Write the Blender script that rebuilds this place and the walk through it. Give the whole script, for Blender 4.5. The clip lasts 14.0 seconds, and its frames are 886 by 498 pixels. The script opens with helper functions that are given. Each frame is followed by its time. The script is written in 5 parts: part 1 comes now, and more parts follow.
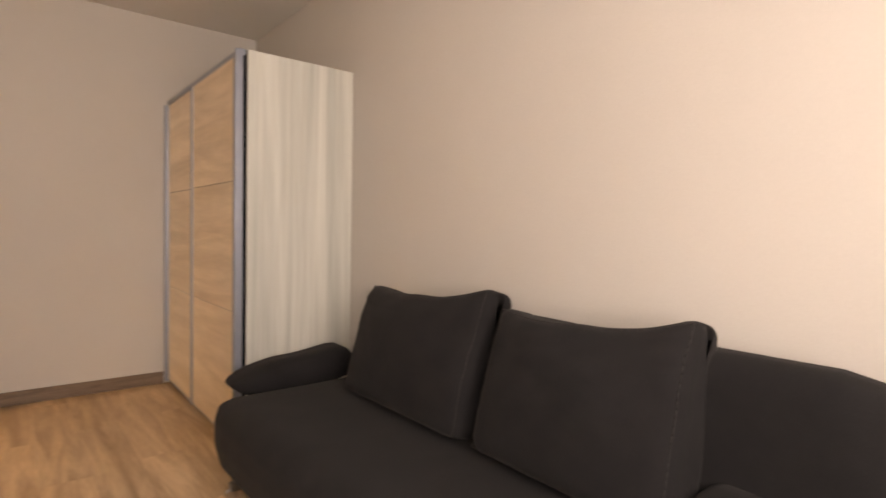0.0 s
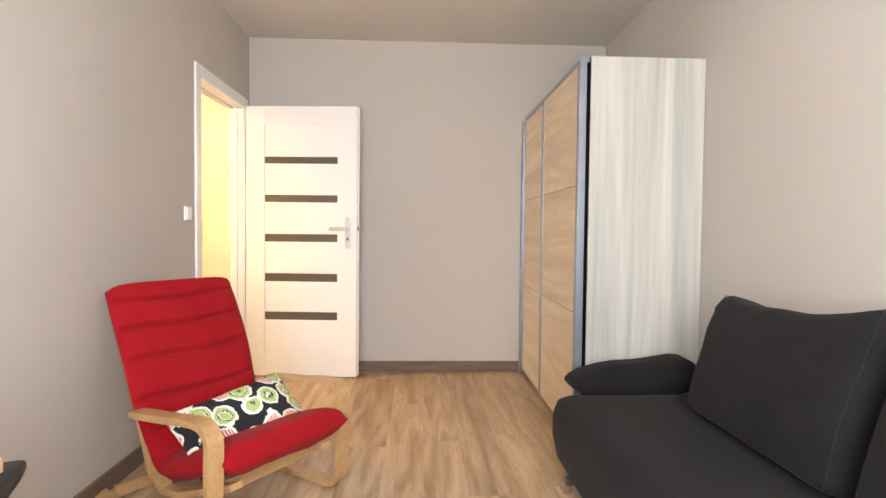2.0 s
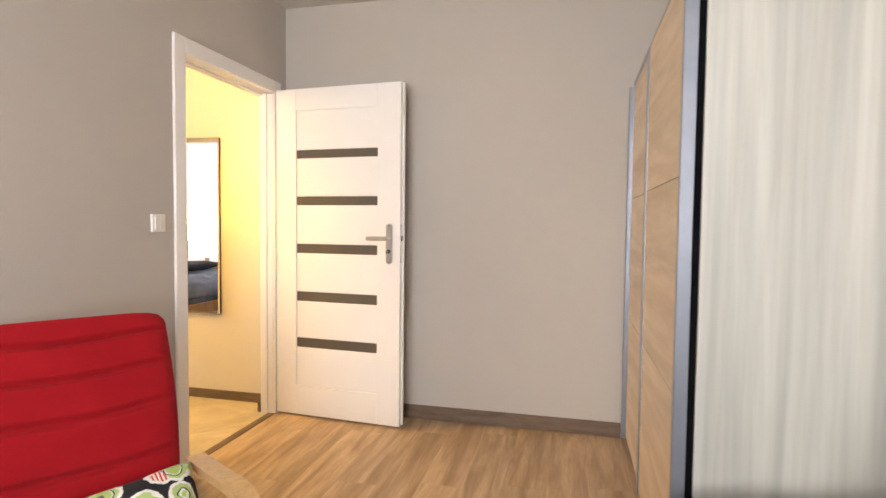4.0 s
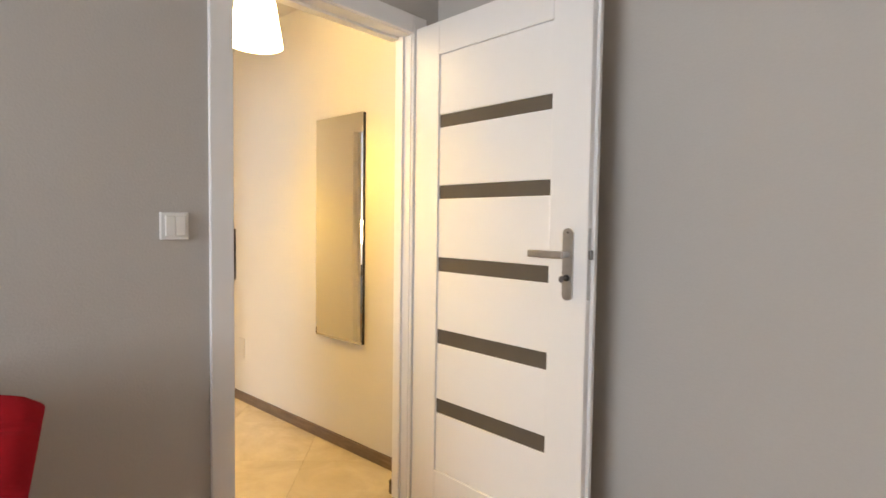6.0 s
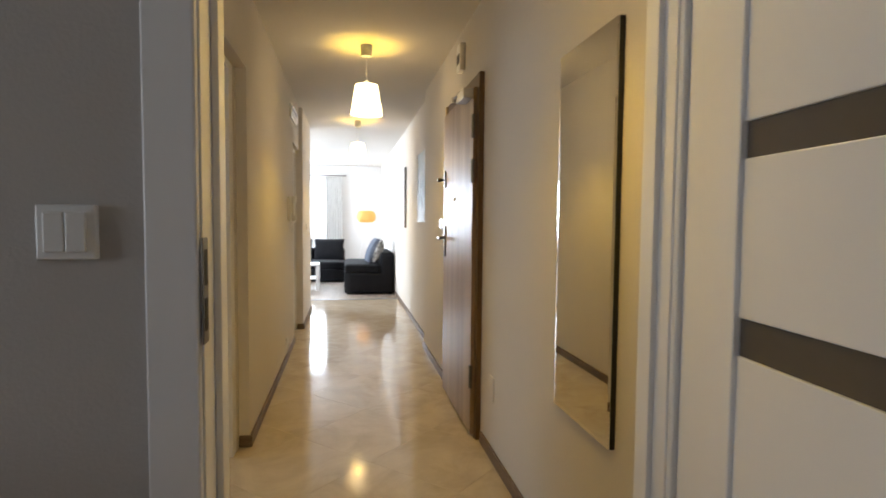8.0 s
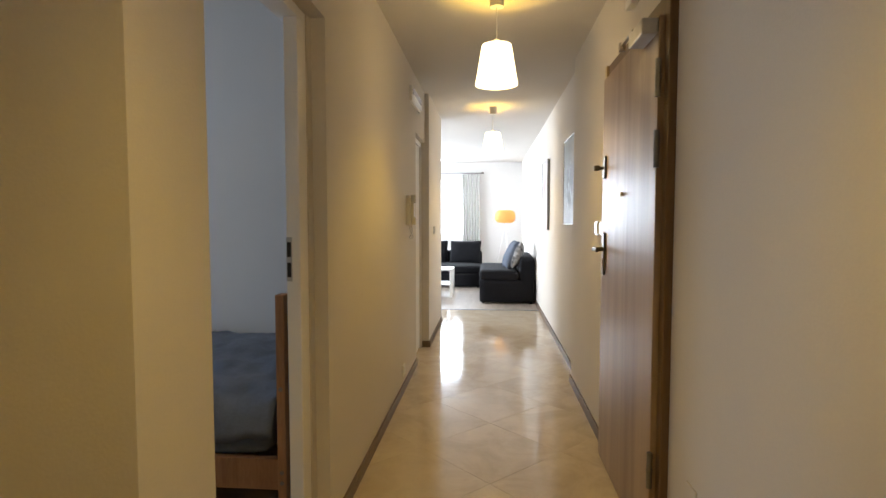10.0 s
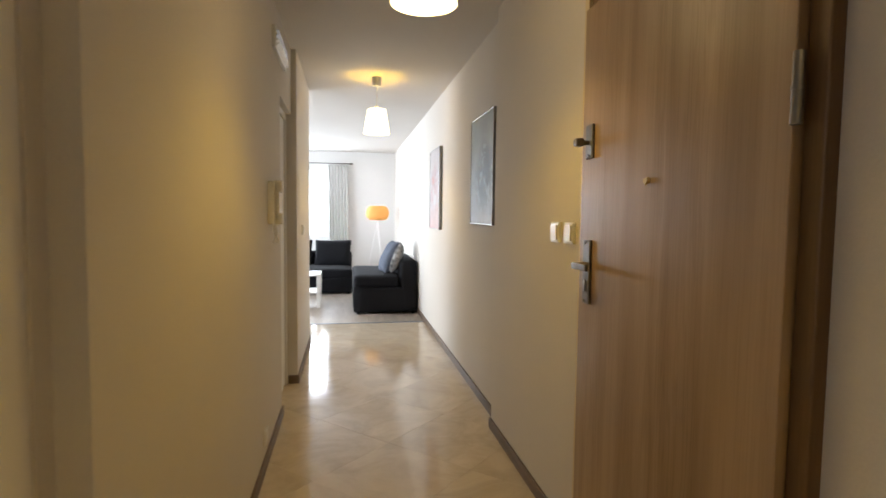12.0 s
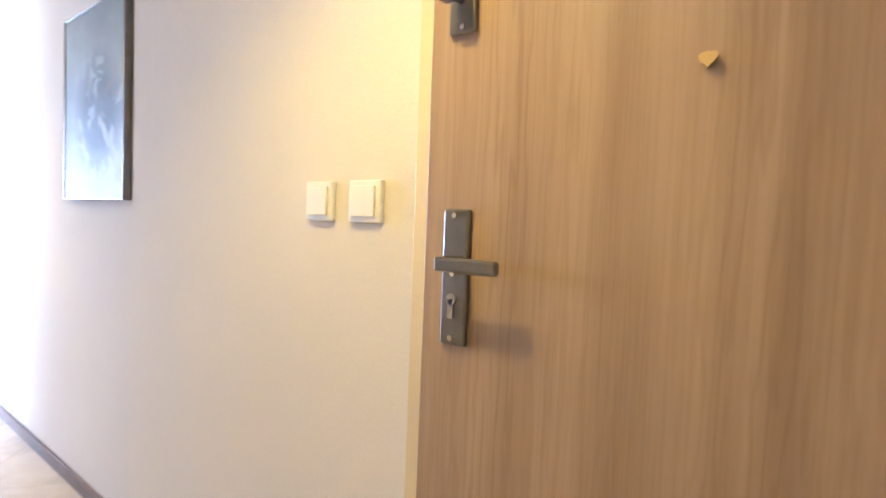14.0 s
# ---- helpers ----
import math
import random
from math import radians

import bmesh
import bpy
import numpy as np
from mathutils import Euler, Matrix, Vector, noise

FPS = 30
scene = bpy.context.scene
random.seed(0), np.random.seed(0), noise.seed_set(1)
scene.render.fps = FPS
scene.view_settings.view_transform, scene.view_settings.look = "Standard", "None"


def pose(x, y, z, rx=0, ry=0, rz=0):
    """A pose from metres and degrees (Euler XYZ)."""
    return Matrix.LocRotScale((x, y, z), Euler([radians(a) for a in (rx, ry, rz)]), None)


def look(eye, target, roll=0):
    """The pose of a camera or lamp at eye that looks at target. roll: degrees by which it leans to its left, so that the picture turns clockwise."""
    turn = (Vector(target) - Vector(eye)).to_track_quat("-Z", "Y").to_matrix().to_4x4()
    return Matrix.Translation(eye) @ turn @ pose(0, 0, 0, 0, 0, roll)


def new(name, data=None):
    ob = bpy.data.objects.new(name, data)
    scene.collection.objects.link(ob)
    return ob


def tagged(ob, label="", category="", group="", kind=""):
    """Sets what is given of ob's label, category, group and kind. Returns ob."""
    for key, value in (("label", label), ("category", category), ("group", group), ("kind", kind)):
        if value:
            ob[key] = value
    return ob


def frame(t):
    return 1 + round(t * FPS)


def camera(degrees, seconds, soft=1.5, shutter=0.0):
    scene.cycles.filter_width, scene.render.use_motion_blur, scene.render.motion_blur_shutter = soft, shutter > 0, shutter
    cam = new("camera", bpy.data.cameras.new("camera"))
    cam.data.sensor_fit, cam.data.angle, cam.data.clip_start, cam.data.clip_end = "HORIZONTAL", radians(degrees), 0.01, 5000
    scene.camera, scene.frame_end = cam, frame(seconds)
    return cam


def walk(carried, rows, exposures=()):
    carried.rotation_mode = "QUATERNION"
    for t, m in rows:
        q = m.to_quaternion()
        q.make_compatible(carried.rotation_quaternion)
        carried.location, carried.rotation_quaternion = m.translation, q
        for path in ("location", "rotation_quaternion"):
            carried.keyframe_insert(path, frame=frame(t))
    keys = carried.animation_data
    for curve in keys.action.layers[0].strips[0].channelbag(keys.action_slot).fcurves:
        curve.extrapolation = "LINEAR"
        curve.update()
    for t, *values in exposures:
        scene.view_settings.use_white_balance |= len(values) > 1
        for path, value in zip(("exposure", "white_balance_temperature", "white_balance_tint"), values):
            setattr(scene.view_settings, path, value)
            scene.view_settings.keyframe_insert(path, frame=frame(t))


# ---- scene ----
cam = camera(78.8, 14.0, soft=1.5, shutter=0.3)
PATH = [
    (0, (1.247, -0.123, 1.131), (2.505, 1.43, 1.064), 1.0),
    (0.5, (1.245, -0.207, 1.102), (2.052, 1.623, 1.042), 0.6),
    (1, (1.204, -0.23, 1.107), (1.687, 1.71, 1.047), 0.7),
    (1.5, (1.238, -0.202, 1.128), (1.466, 1.784, 1.056), 0.6),
    (2, (1.323, -0.128, 1.126), (1.41, 1.869, 1.056), 0.6),
    (2.2, (1.381, -0.07, 1.143), (1.432, 1.928, 1.066), 0.5),
    (4.3, (1.845, 1.148, 1.213), (1.252, 3.055, 1.118), 0.8),
    (4.5, (1.846, 1.299, 1.214), (1.163, 3.176, 1.116), 0.9),
    (5, (1.825, 1.654, 1.207), (0.947, 3.449, 1.116), 0.8),
    (5.5, (1.776, 1.997, 1.218), (0.672, 3.662, 1.123), 0.9),
    (6, (1.655, 2.35, 1.226), (0.319, 3.835, 1.129), 0.8),
    (6.5, (1.518, 2.706, 1.22), (-0.032, 3.964, 1.115), 0.9),
    (7, (1.34, 2.99, 1.229), (-0.396, 3.977, 1.118), 0.7),
    (7.5, (1.116, 3.217, 1.239), (-0.763, 3.894, 1.131), 0.7),
    (8, (0.876, 3.399, 1.228), (-1.09, 3.752, 1.121), 0.5),
    (8.2, (0.784, 3.462, 1.255), (-1.2, 3.685, 1.139), 0.2),
    (8.5, (0.633, 3.529, 1.237), (-1.363, 3.581, 1.126), 0.3),
    (9, (0.391, 3.56, 1.248), (-1.6, 3.423, 1.131), -0.0),
    (9.2, (0.3, 3.558, 1.252), (-1.689, 3.378, 1.138), -0.0),
    (11.3, (-0.773, 3.346, 1.261), (-2.77, 3.347, 1.136), 0.1),
    (11.5, (-0.883, 3.324, 1.257), (-2.877, 3.418, 1.134), 0.5),
    (12, (-1.183, 3.289, 1.264), (-3.149, 3.639, 1.139), 0.7),
    (12.5, (-1.499, 3.268, 1.246), (-3.389, 3.909, 1.123), 1.0),
    (13, (-1.793, 3.265, 1.221), (-3.536, 4.24, 1.101), 1.4),
    (13.5, (-2.081, 3.306, 1.189), (-3.597, 4.606, 1.08), 1.8),
    (14, (-2.362, 3.409, 1.162), (-3.615, 4.966, 1.071), 2.2),
]
EXPOSURES = [
    (0.0, -0.42, 9400, 28), (0.5, -0.2, 7500, 18), (1.0, 0.12, 7250, 18), (1.5, 0.2, 7200, 18), (2.2, 0.2, 7200, 18), (4.3, 0.0, 7350, 18), (5.0, -0.2, 7100, 15), (5.8, -0.3, 6700, 13), (6.5, -0.42, 6300, 13),
    (7.0, -1.0, 6400, 14), (7.5, -1.6, 6200, 12), (8.0, -1.92, 6100, 11), (8.5, -1.92, 6300, 12), (9.0, -1.82, 6450, 12), (11.5, -2.42, 5600, 10), (12.0, -2.3, 6250, 12), (12.5, -1.9, 5750, 11), (13.0, -1.88, 5450, 12), (13.5, -1.55, 5650, 21), (14.0, -0.68, 4750, 20),
]
walk(cam, [(t, look(eye, target, roll)) for t, eye, target, roll in PATH], EXPOSURES)

# ---- world and light ----
world = bpy.data.worlds.new("world")
scene.world = world
world.use_nodes = True
wn = world.node_tree
sky = wn.nodes.new("ShaderNodeTexSky")
sky.sky_type = "NISHITA"
sky.sun_disc = False
sky.sun_elevation, sky.sun_rotation = radians(38), radians(200)
wn.links.new(sky.outputs[0], wn.nodes["Background"].inputs[0])
wn.nodes["Background"].inputs[1].default_value = 0.1

WARM = (1.0, 0.61, 0.07)
DAY = (0.83, 0.915, 1.0)


def point_light(name, at, watts, color, radius=0.05):
    data = bpy.data.lights.new(name, "POINT")
    data.energy, data.color, data.shadow_soft_size = watts, color, radius
    ob = new(name, data)
    ob.location = at
    return ob


def window_light(name, at, target, width, height, watts, color=DAY, spread=180):
    data = bpy.data.lights.new(name, "AREA")
    data.shape, data.size, data.size_y = "RECTANGLE", width, height
    data.energy, data.color, data.spread = watts, color, radians(spread)
    ob = new(name, data)
    ob.matrix_basis = look(at, target)
    return ob


window_light("daylight_bedroom", (1.25, -0.74, 1.45), (1.25, 1.0, 1.45), 1.7, 1.3, 86, DAY, 180)
point_light("bulb_bedroom", (1.62, 2.95, 2.525), 1.6, (1.0, 0.70, 0.36), 0.03)
for lx in (-0.5, -3.01, -5.95):
    point_light("bulb_hall", (lx, 3.54, 2.05), 76, WARM, 0.04)
window_light("daylight_second_bedroom", (-2.2, -0.68, 1.5), (-2.2, 2.0, 1.2), 1.4, 1.3, 75, (0.56, 0.75, 1.0))
window_light("daylight_living_far", (-11.6, 2.05, 1.5), (-8.0, 2.6, 1.2), 1.7, 1.3, 520)
window_light("daylight_living_side", (-9.2, -0.88, 1.35), (-9.2, 3.0, 1.1), 2.6, 2.0, 1050)
point_light("bulb_bedside", (-3.19, 0.97, 1.2), 14, (1.0, 0.66, 0.26), 0.05)
point_light("bulb_floor_lamp", (-10.9, 3.82, 1.3), 3, (1, 0.5, 0.15), 0.05)

# ---- materials ----


def nodes_of(name):
    m = bpy.data.materials.new(name)
    m.use_nodes = True
    nt = m.node_tree
    return m, nt, nt.nodes["Principled BSDF"]


def ramp_mix(nt, fac, a, b, lo=0.3, hi=0.7):
    r = nt.nodes.new("ShaderNodeValToRGB")
    r.color_ramp.elements[0].position, r.color_ramp.elements[1].position = lo, hi
    r.color_ramp.elements[0].color, r.color_ramp.elements[1].color = (*a, 1), (*b, 1)
    nt.links.new(fac, r.inputs[0])
    return r.outputs[0]


def noise_tex(nt, vec, scale, detail=4, rough=0.55, distortion=0.0):
    n = nt.nodes.new("ShaderNodeTexNoise")
    n.inputs["Scale"].default_value, n.inputs["Detail"].default_value = scale, detail
    n.inputs["Roughness"].default_value, n.inputs["Distortion"].default_value = rough, distortion
    nt.links.new(vec, n.inputs["Vector"])
    return n.outputs["Fac"]


def mapped(nt, scale=(1, 1, 1), rot=(0, 0, 0), vary=0.0, space="Object"):
    tc = nt.nodes.new("ShaderNodeTexCoord")
    mp = nt.nodes.new("ShaderNodeMapping")
    mp.inputs["Scale"].default_value = scale
    mp.inputs["Rotation"].default_value = [radians(a) for a in rot]
    nt.links.new(tc.outputs[space], mp.inputs["Vector"])
    if vary:
        info = nt.nodes.new("ShaderNodeObjectInfo")
        mul = nt.nodes.new("ShaderNodeMath")
        mul.operation = "MULTIPLY"
        mul.inputs[1].default_value = vary
        nt.links.new(info.outputs["Random"], mul.inputs[0])
        nt.links.new(mul.outputs[0], mp.inputs["Location"])
    return mp.outputs["Vector"]


def bump(nt, bsdf, height, strength, distance=0.002):
    b = nt.nodes.new("ShaderNodeBump")
    b.inputs["Strength"].default_value, b.inputs["Distance"].default_value = strength, distance
    nt.links.new(height, b.inputs["Height"])
    nt.links.new(b.outputs[0], bsdf.inputs["Normal"])


def mixed(nt, a, b, fac, mode="MULTIPLY"):
    m = nt.nodes.new("ShaderNodeMix")
    m.data_type, m.blend_type = "RGBA", mode
    if isinstance(fac, float):
        m.inputs["Factor"].default_value = fac
    else:
        nt.links.new(fac, m.inputs["Factor"])
    nt.links.new(a, m.inputs["A"])
    nt.links.new(b, m.inputs["B"])
    return m.outputs["Result"]


def plain(name, a, b=None, rough=0.5, metal=0.0, scale=6, grain=60, relief=0.1, depth=0.002, spec=0.5, speck=0.97):
    """A surface of two close tones, with fine relief."""
    m, nt, s = nodes_of(name)
    b = b or tuple(c * 0.88 for c in a)
    vec = mapped(nt)
    big, small = noise_tex(nt, vec, scale), noise_tex(nt, vec, grain, 3)
    col = ramp_mix(nt, big, b, a)
    fine = ramp_mix(nt, small, (speck,) * 3, (1, 1, 1))
    nt.links.new(mixed(nt, col, fine, 1.0), s.inputs["Base Color"])
    s.inputs["Roughness"].default_value, s.inputs["Metallic"].default_value = rough, metal
    s.inputs["Specular IOR Level"].default_value = spec
    if relief:
        bump(nt, s, small, relief, depth)
    return m


def wood(name, light, dark, stretch, rough=0.4, scale=3.0, rings=0.6, vary=0.0, relief=0.08, spec=0.5, tone=0.0, streaks=0.8):
    """Wood whose grain runs along the axis that stretch shrinks."""
    m, nt, s = nodes_of(name)
    vec = mapped(nt, stretch, vary=vary)
    broad = noise_tex(nt, vec, scale, 3, 0.5, rings)
    fine = noise_tex(nt, vec, scale * 7, 6, 0.65, 0.3)
    col = ramp_mix(nt, broad, dark, light, 0.32, 0.68)
    streak = ramp_mix(nt, fine, (0.74, 0.70, 0.66), (1, 1, 1), 0.3, 0.62)
    out = mixed(nt, col, streak, streaks)
    if tone:
        info = nt.nodes.new("ShaderNodeObjectInfo")
        out = mixed(nt, out, ramp_mix(nt, info.outputs["Random"], (1 - tone,) * 3, (1, 1, 1), 0, 1), 1.0)
    nt.links.new(out, s.inputs["Base Color"])
    s.inputs["Roughness"].default_value = rough
    s.inputs["Specular IOR Level"].default_value = spec
    bump(nt, s, fine, relief, 0.001)
    return m


def cloth(name, a, b, weave=900, rough=0.95, relief=0.5, patch=7):
    m, nt, s = nodes_of(name)
    vec = mapped(nt)
    col = ramp_mix(nt, noise_tex(nt, vec, patch, 5, 0.6), b, a, 0.25, 0.75)
    thread = noise_tex(nt, vec, weave, 2)
    out = mixed(nt, col, ramp_mix(nt, thread, (0.7, 0.7, 0.7), (1.15, 1.15, 1.15)), 1.0)
    nt.links.new(out, s.inputs["Base Color"])
    s.inputs["Roughness"].default_value = rough
    s.inputs["Specular IOR Level"].default_value = 0.15
    s.inputs["Sheen Weight"].default_value = 0.03
    bump(nt, s, thread, relief, 0.0012)
    return m


def glowing(name, color, strength, base):
    m, nt, s = nodes_of(name)
    s.inputs["Base Color"].default_value = (*base, 1)
    s.inputs["Roughness"].default_value = 0.8
    s.inputs["Emission Color"].default_value = (*color, 1)
    s.inputs["Emission Strength"].default_value = strength
    return m


M = {}
M["wall"] = plain("painted_wall", (0.72, 0.68, 0.62), (0.69, 0.65, 0.59), 0.85, scale=1.2, grain=140, relief=0.22, depth=0.003, spec=0.2)
M["wall_room"] = plain("greige_wall", (0.53, 0.50, 0.465), (0.505, 0.475, 0.44), 0.85, scale=1.2, grain=140, relief=0.22, depth=0.003, spec=0.2)
M["wall_b"] = plain("painted_wall_white", (0.80, 0.79, 0.77), (0.76, 0.75, 0.73), 0.85, scale=1.2, grain=140, relief=0.2, depth=0.003, spec=0.2)
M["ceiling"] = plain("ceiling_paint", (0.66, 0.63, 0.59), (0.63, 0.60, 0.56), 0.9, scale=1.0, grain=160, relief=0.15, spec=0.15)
M["white"] = plain("white_lacquer", (0.84, 0.83, 0.82), (0.83, 0.82, 0.81), 0.36, scale=1.5, grain=20, relief=0.02, speck=0.995)
M["plastic"] = plain("white_plastic", (0.82, 0.81, 0.78), (0.81, 0.80, 0.77), 0.3, scale=20, grain=90, relief=0.01, speck=0.995)
M["skirting"] = wood("brown_skirting", (0.195, 0.135, 0.095), (0.125, 0.085, 0.058), (1, 1, 9), 0.5, 5)
M["steel"] = plain("brushed_nickel", (0.55, 0.53, 0.50), (0.48, 0.46, 0.44), 0.32, 1.0, scale=30, grain=400, relief=0.04, depth=0.0004)
M["dark_steel"] = plain("dark_nickel", (0.25, 0.24, 0.225), (0.20, 0.19, 0.18), 0.34, 1.0, scale=30, grain=400, relief=0.04, depth=0.0004)
M["brass"] = plain("dull_brass", (0.62, 0.47, 0.22), (0.55, 0.41, 0.19), 0.4, 0.9, relief=0)
M["chrome"] = plain("chrome", (0.75, 0.75, 0.76), None, 0.12, 1.0, relief=0)
M["black"] = plain("black_plastic", (0.016, 0.016, 0.017), (0.012, 0.012, 0.013), 0.62)
# near-black colour painting the shade inside the wardrobe's edge gap
M["shadow_gap"] = plain("gap_shade_black", (0.005, 0.005, 0.006), (0.004, 0.004, 0.005), 0.95, relief=0, spec=0.05)
M["slat_glass"] = plain("bronze_glass", (0.115, 0.10, 0.082), (0.105, 0.09, 0.075), 0.25, scale=4, relief=0.02)
M["alu"] = plain("anodised_aluminium", (0.30, 0.33, 0.39), (0.26, 0.29, 0.345), 0.4, 0.6, scale=10, grain=300, relief=0.03)
M["ward_side"] = wood("pale_grey_wood", (0.62, 0.62, 0.57), (0.37, 0.385, 0.36), (5, 5, 0.2), 0.5, 1.25, 1.4, relief=0.03, streaks=0.45)
M["ward_door"] = wood("pale_oak", (0.74, 0.61, 0.46), (0.58, 0.46, 0.33), (3, 0.55, 4.5), 0.5, 1.3, 1.8, vary=7.0, relief=0.03, streaks=0.35)
M["plank"] = wood("oak_laminate", (0.64, 0.465, 0.305), (0.34, 0.225, 0.13), (8, 0.8, 8), 0.38, 1.6, 0.9, vary=23.0, relief=0.05, tone=0.16)
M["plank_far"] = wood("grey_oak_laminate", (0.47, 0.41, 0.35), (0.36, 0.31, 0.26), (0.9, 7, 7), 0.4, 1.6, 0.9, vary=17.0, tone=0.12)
M["beech"] = wood("beech_veneer", (0.56, 0.36, 0.175), (0.47, 0.29, 0.13), (3, 3, 3), 0.35, 2.5, 0.4, relief=0.03)
M["pine"] = wood("pine", (0.36, 0.20, 0.10), (0.26, 0.135, 0.065), (6, 6, 0.8), 0.5, 2.5, 0.7)
M["desk"] = wood("light_beech_board", (0.60, 0.44, 0.28), (0.52, 0.37, 0.22), (6, 0.8, 6), 0.45, 2)


def make_veneer():
    """Pale oak veneer: soft tall clouds under fine wavy upright lines."""
    m, nt, s = nodes_of("entrance_veneer")
    broad = noise_tex(nt, mapped(nt, (7, 5, 0.35)), 1.0, 3, 0.5, 0.5)
    col = ramp_mix(nt, broad, (0.265, 0.18, 0.115), (0.445, 0.33, 0.228), 0.32, 0.64)
    wave = nt.nodes.new("ShaderNodeTexWave")
    wave.wave_type, wave.bands_direction = "BANDS", "X"
    for key, val in (("Scale", 9), ("Distortion", 16), ("Detail", 3), ("Detail Scale", 1.6), ("Detail Roughness", 0.6)):
        wave.inputs[key].default_value = val
    nt.links.new(mapped(nt, (1.6, 1, 0.13)), wave.inputs["Vector"])
    lines = ramp_mix(nt, wave.outputs["Fac"], (0.88, 0.86, 0.83), (1, 1, 1), 0.0, 0.5)
    pores = noise_tex(nt, mapped(nt, (120, 60, 2.2)), 1.5, 4, 0.6)
    fleck = ramp_mix(nt, pores, (0.84, 0.82, 0.79), (1, 1, 1), 0.3, 0.55)
    strength = ramp_mix(nt, noise_tex(nt, mapped(nt, (4, 3, 0.3)), 1.3, 2), (0.05, 0.05, 0.05), (1, 1, 1), 0.45, 0.62)
    out = mixed(nt, col, lines, strength)
    nt.links.new(mixed(nt, out, fleck, 0.7), s.inputs["Base Color"])
    s.inputs["Roughness"].default_value = 0.38
    bump(nt, s, pores, 0.08, 0.001)
    return m


M["entrance"] = make_veneer()
M["pale_jamb"] = plain("cream_jamb", (0.70, 0.60, 0.38), (0.64, 0.54, 0.34), 0.5, scale=4)
M["entrance_frame"] = wood("dark_frame", (0.17, 0.10, 0.045), (0.115, 0.065, 0.03), (8, 8, 0.5), 0.4, 2)
M["red"] = cloth("red_cotton", (0.37, 0.009, 0.014), (0.30, 0.0065, 0.011), 700)
M["sofa"] = cloth("charcoal_microfibre", (0.0165, 0.0155, 0.0165), (0.0105, 0.010, 0.011), 600)
M["sofa_seam"] = cloth("charcoal_seam", (0.034, 0.032, 0.032), (0.024, 0.023, 0.023), 600)
M["sofa_b"] = cloth("black_upholstery", (0.0135, 0.0135, 0.016), (0.009, 0.009, 0.011), 500)
M["bedding"] = cloth("slate_blue_bedding", (0.22, 0.255, 0.33), (0.11, 0.135, 0.185), 400, patch=6)
M["grey_cushion"] = cloth("grey_blue_cushion", (0.15, 0.17, 0.22), (0.10, 0.115, 0.15), 400)
M["patterned"] = plain("patterned_cotton", (0.50, 0.48, 0.46), (0.02, 0.02, 0.024), 0.9, scale=16, grain=300, relief=0.2, depth=0.001, spec=0.15)
M["curtain"] = cloth("white_curtain", (0.78, 0.77, 0.75), (0.70, 0.69, 0.67), 300)
M["shade"] = glowing("lit_white_shade", (1.0, 0.72, 0.34), 26.0, (0.85, 0.82, 0.75))
M["shade_far"] = glowing("lit_amber_shade", (1.0, 0.36, 0.07), 1.8, (0.7, 0.33, 0.09))
M["sky_glow"] = glowing("bright_sky", (0.90, 0.96, 1.0), 6.0, (0.8, 0.8, 0.8))


def make_mirror():
    m, nt, s = nodes_of("mirror_silver")
    s.inputs["Base Color"].default_value = (0.86, 0.87, 0.86, 1)
    s.inputs["Metallic"].default_value, s.inputs["Roughness"].default_value = 1.0, 0.015
    return m


M["mirror"] = make_mirror()


def make_tile():
    m, nt, s = nodes_of("polished_cream_tile")
    vec = mapped(nt, vary=31.0)
    vein = noise_tex(nt, vec, 2.4, 6, 0.6, 1.6)
    col = ramp_mix(nt, vein, (0.52, 0.44, 0.34), (0.66, 0.575, 0.455), 0.3, 0.62)
    cloud = ramp_mix(nt, noise_tex(nt, vec, 9, 5), (0.93, 0.92, 0.90), (1, 1, 1))
    nt.links.new(mixed(nt, col, cloud, 1.0), s.inputs["Base Color"])
    rough = ramp_mix(nt, noise_tex(nt, vec, 5, 3), (0.07, 0.07, 0.07), (0.13, 0.13, 0.13))
    nt.links.new(rough, s.inputs["Roughness"])
    bump(nt, s, noise_tex(nt, vec, 3, 2), 0.03, 0.002)
    return m


M["tile"] = make_tile()
M["grout"] = plain("grout", (0.54, 0.46, 0.36), (0.48, 0.41, 0.32), 0.7)


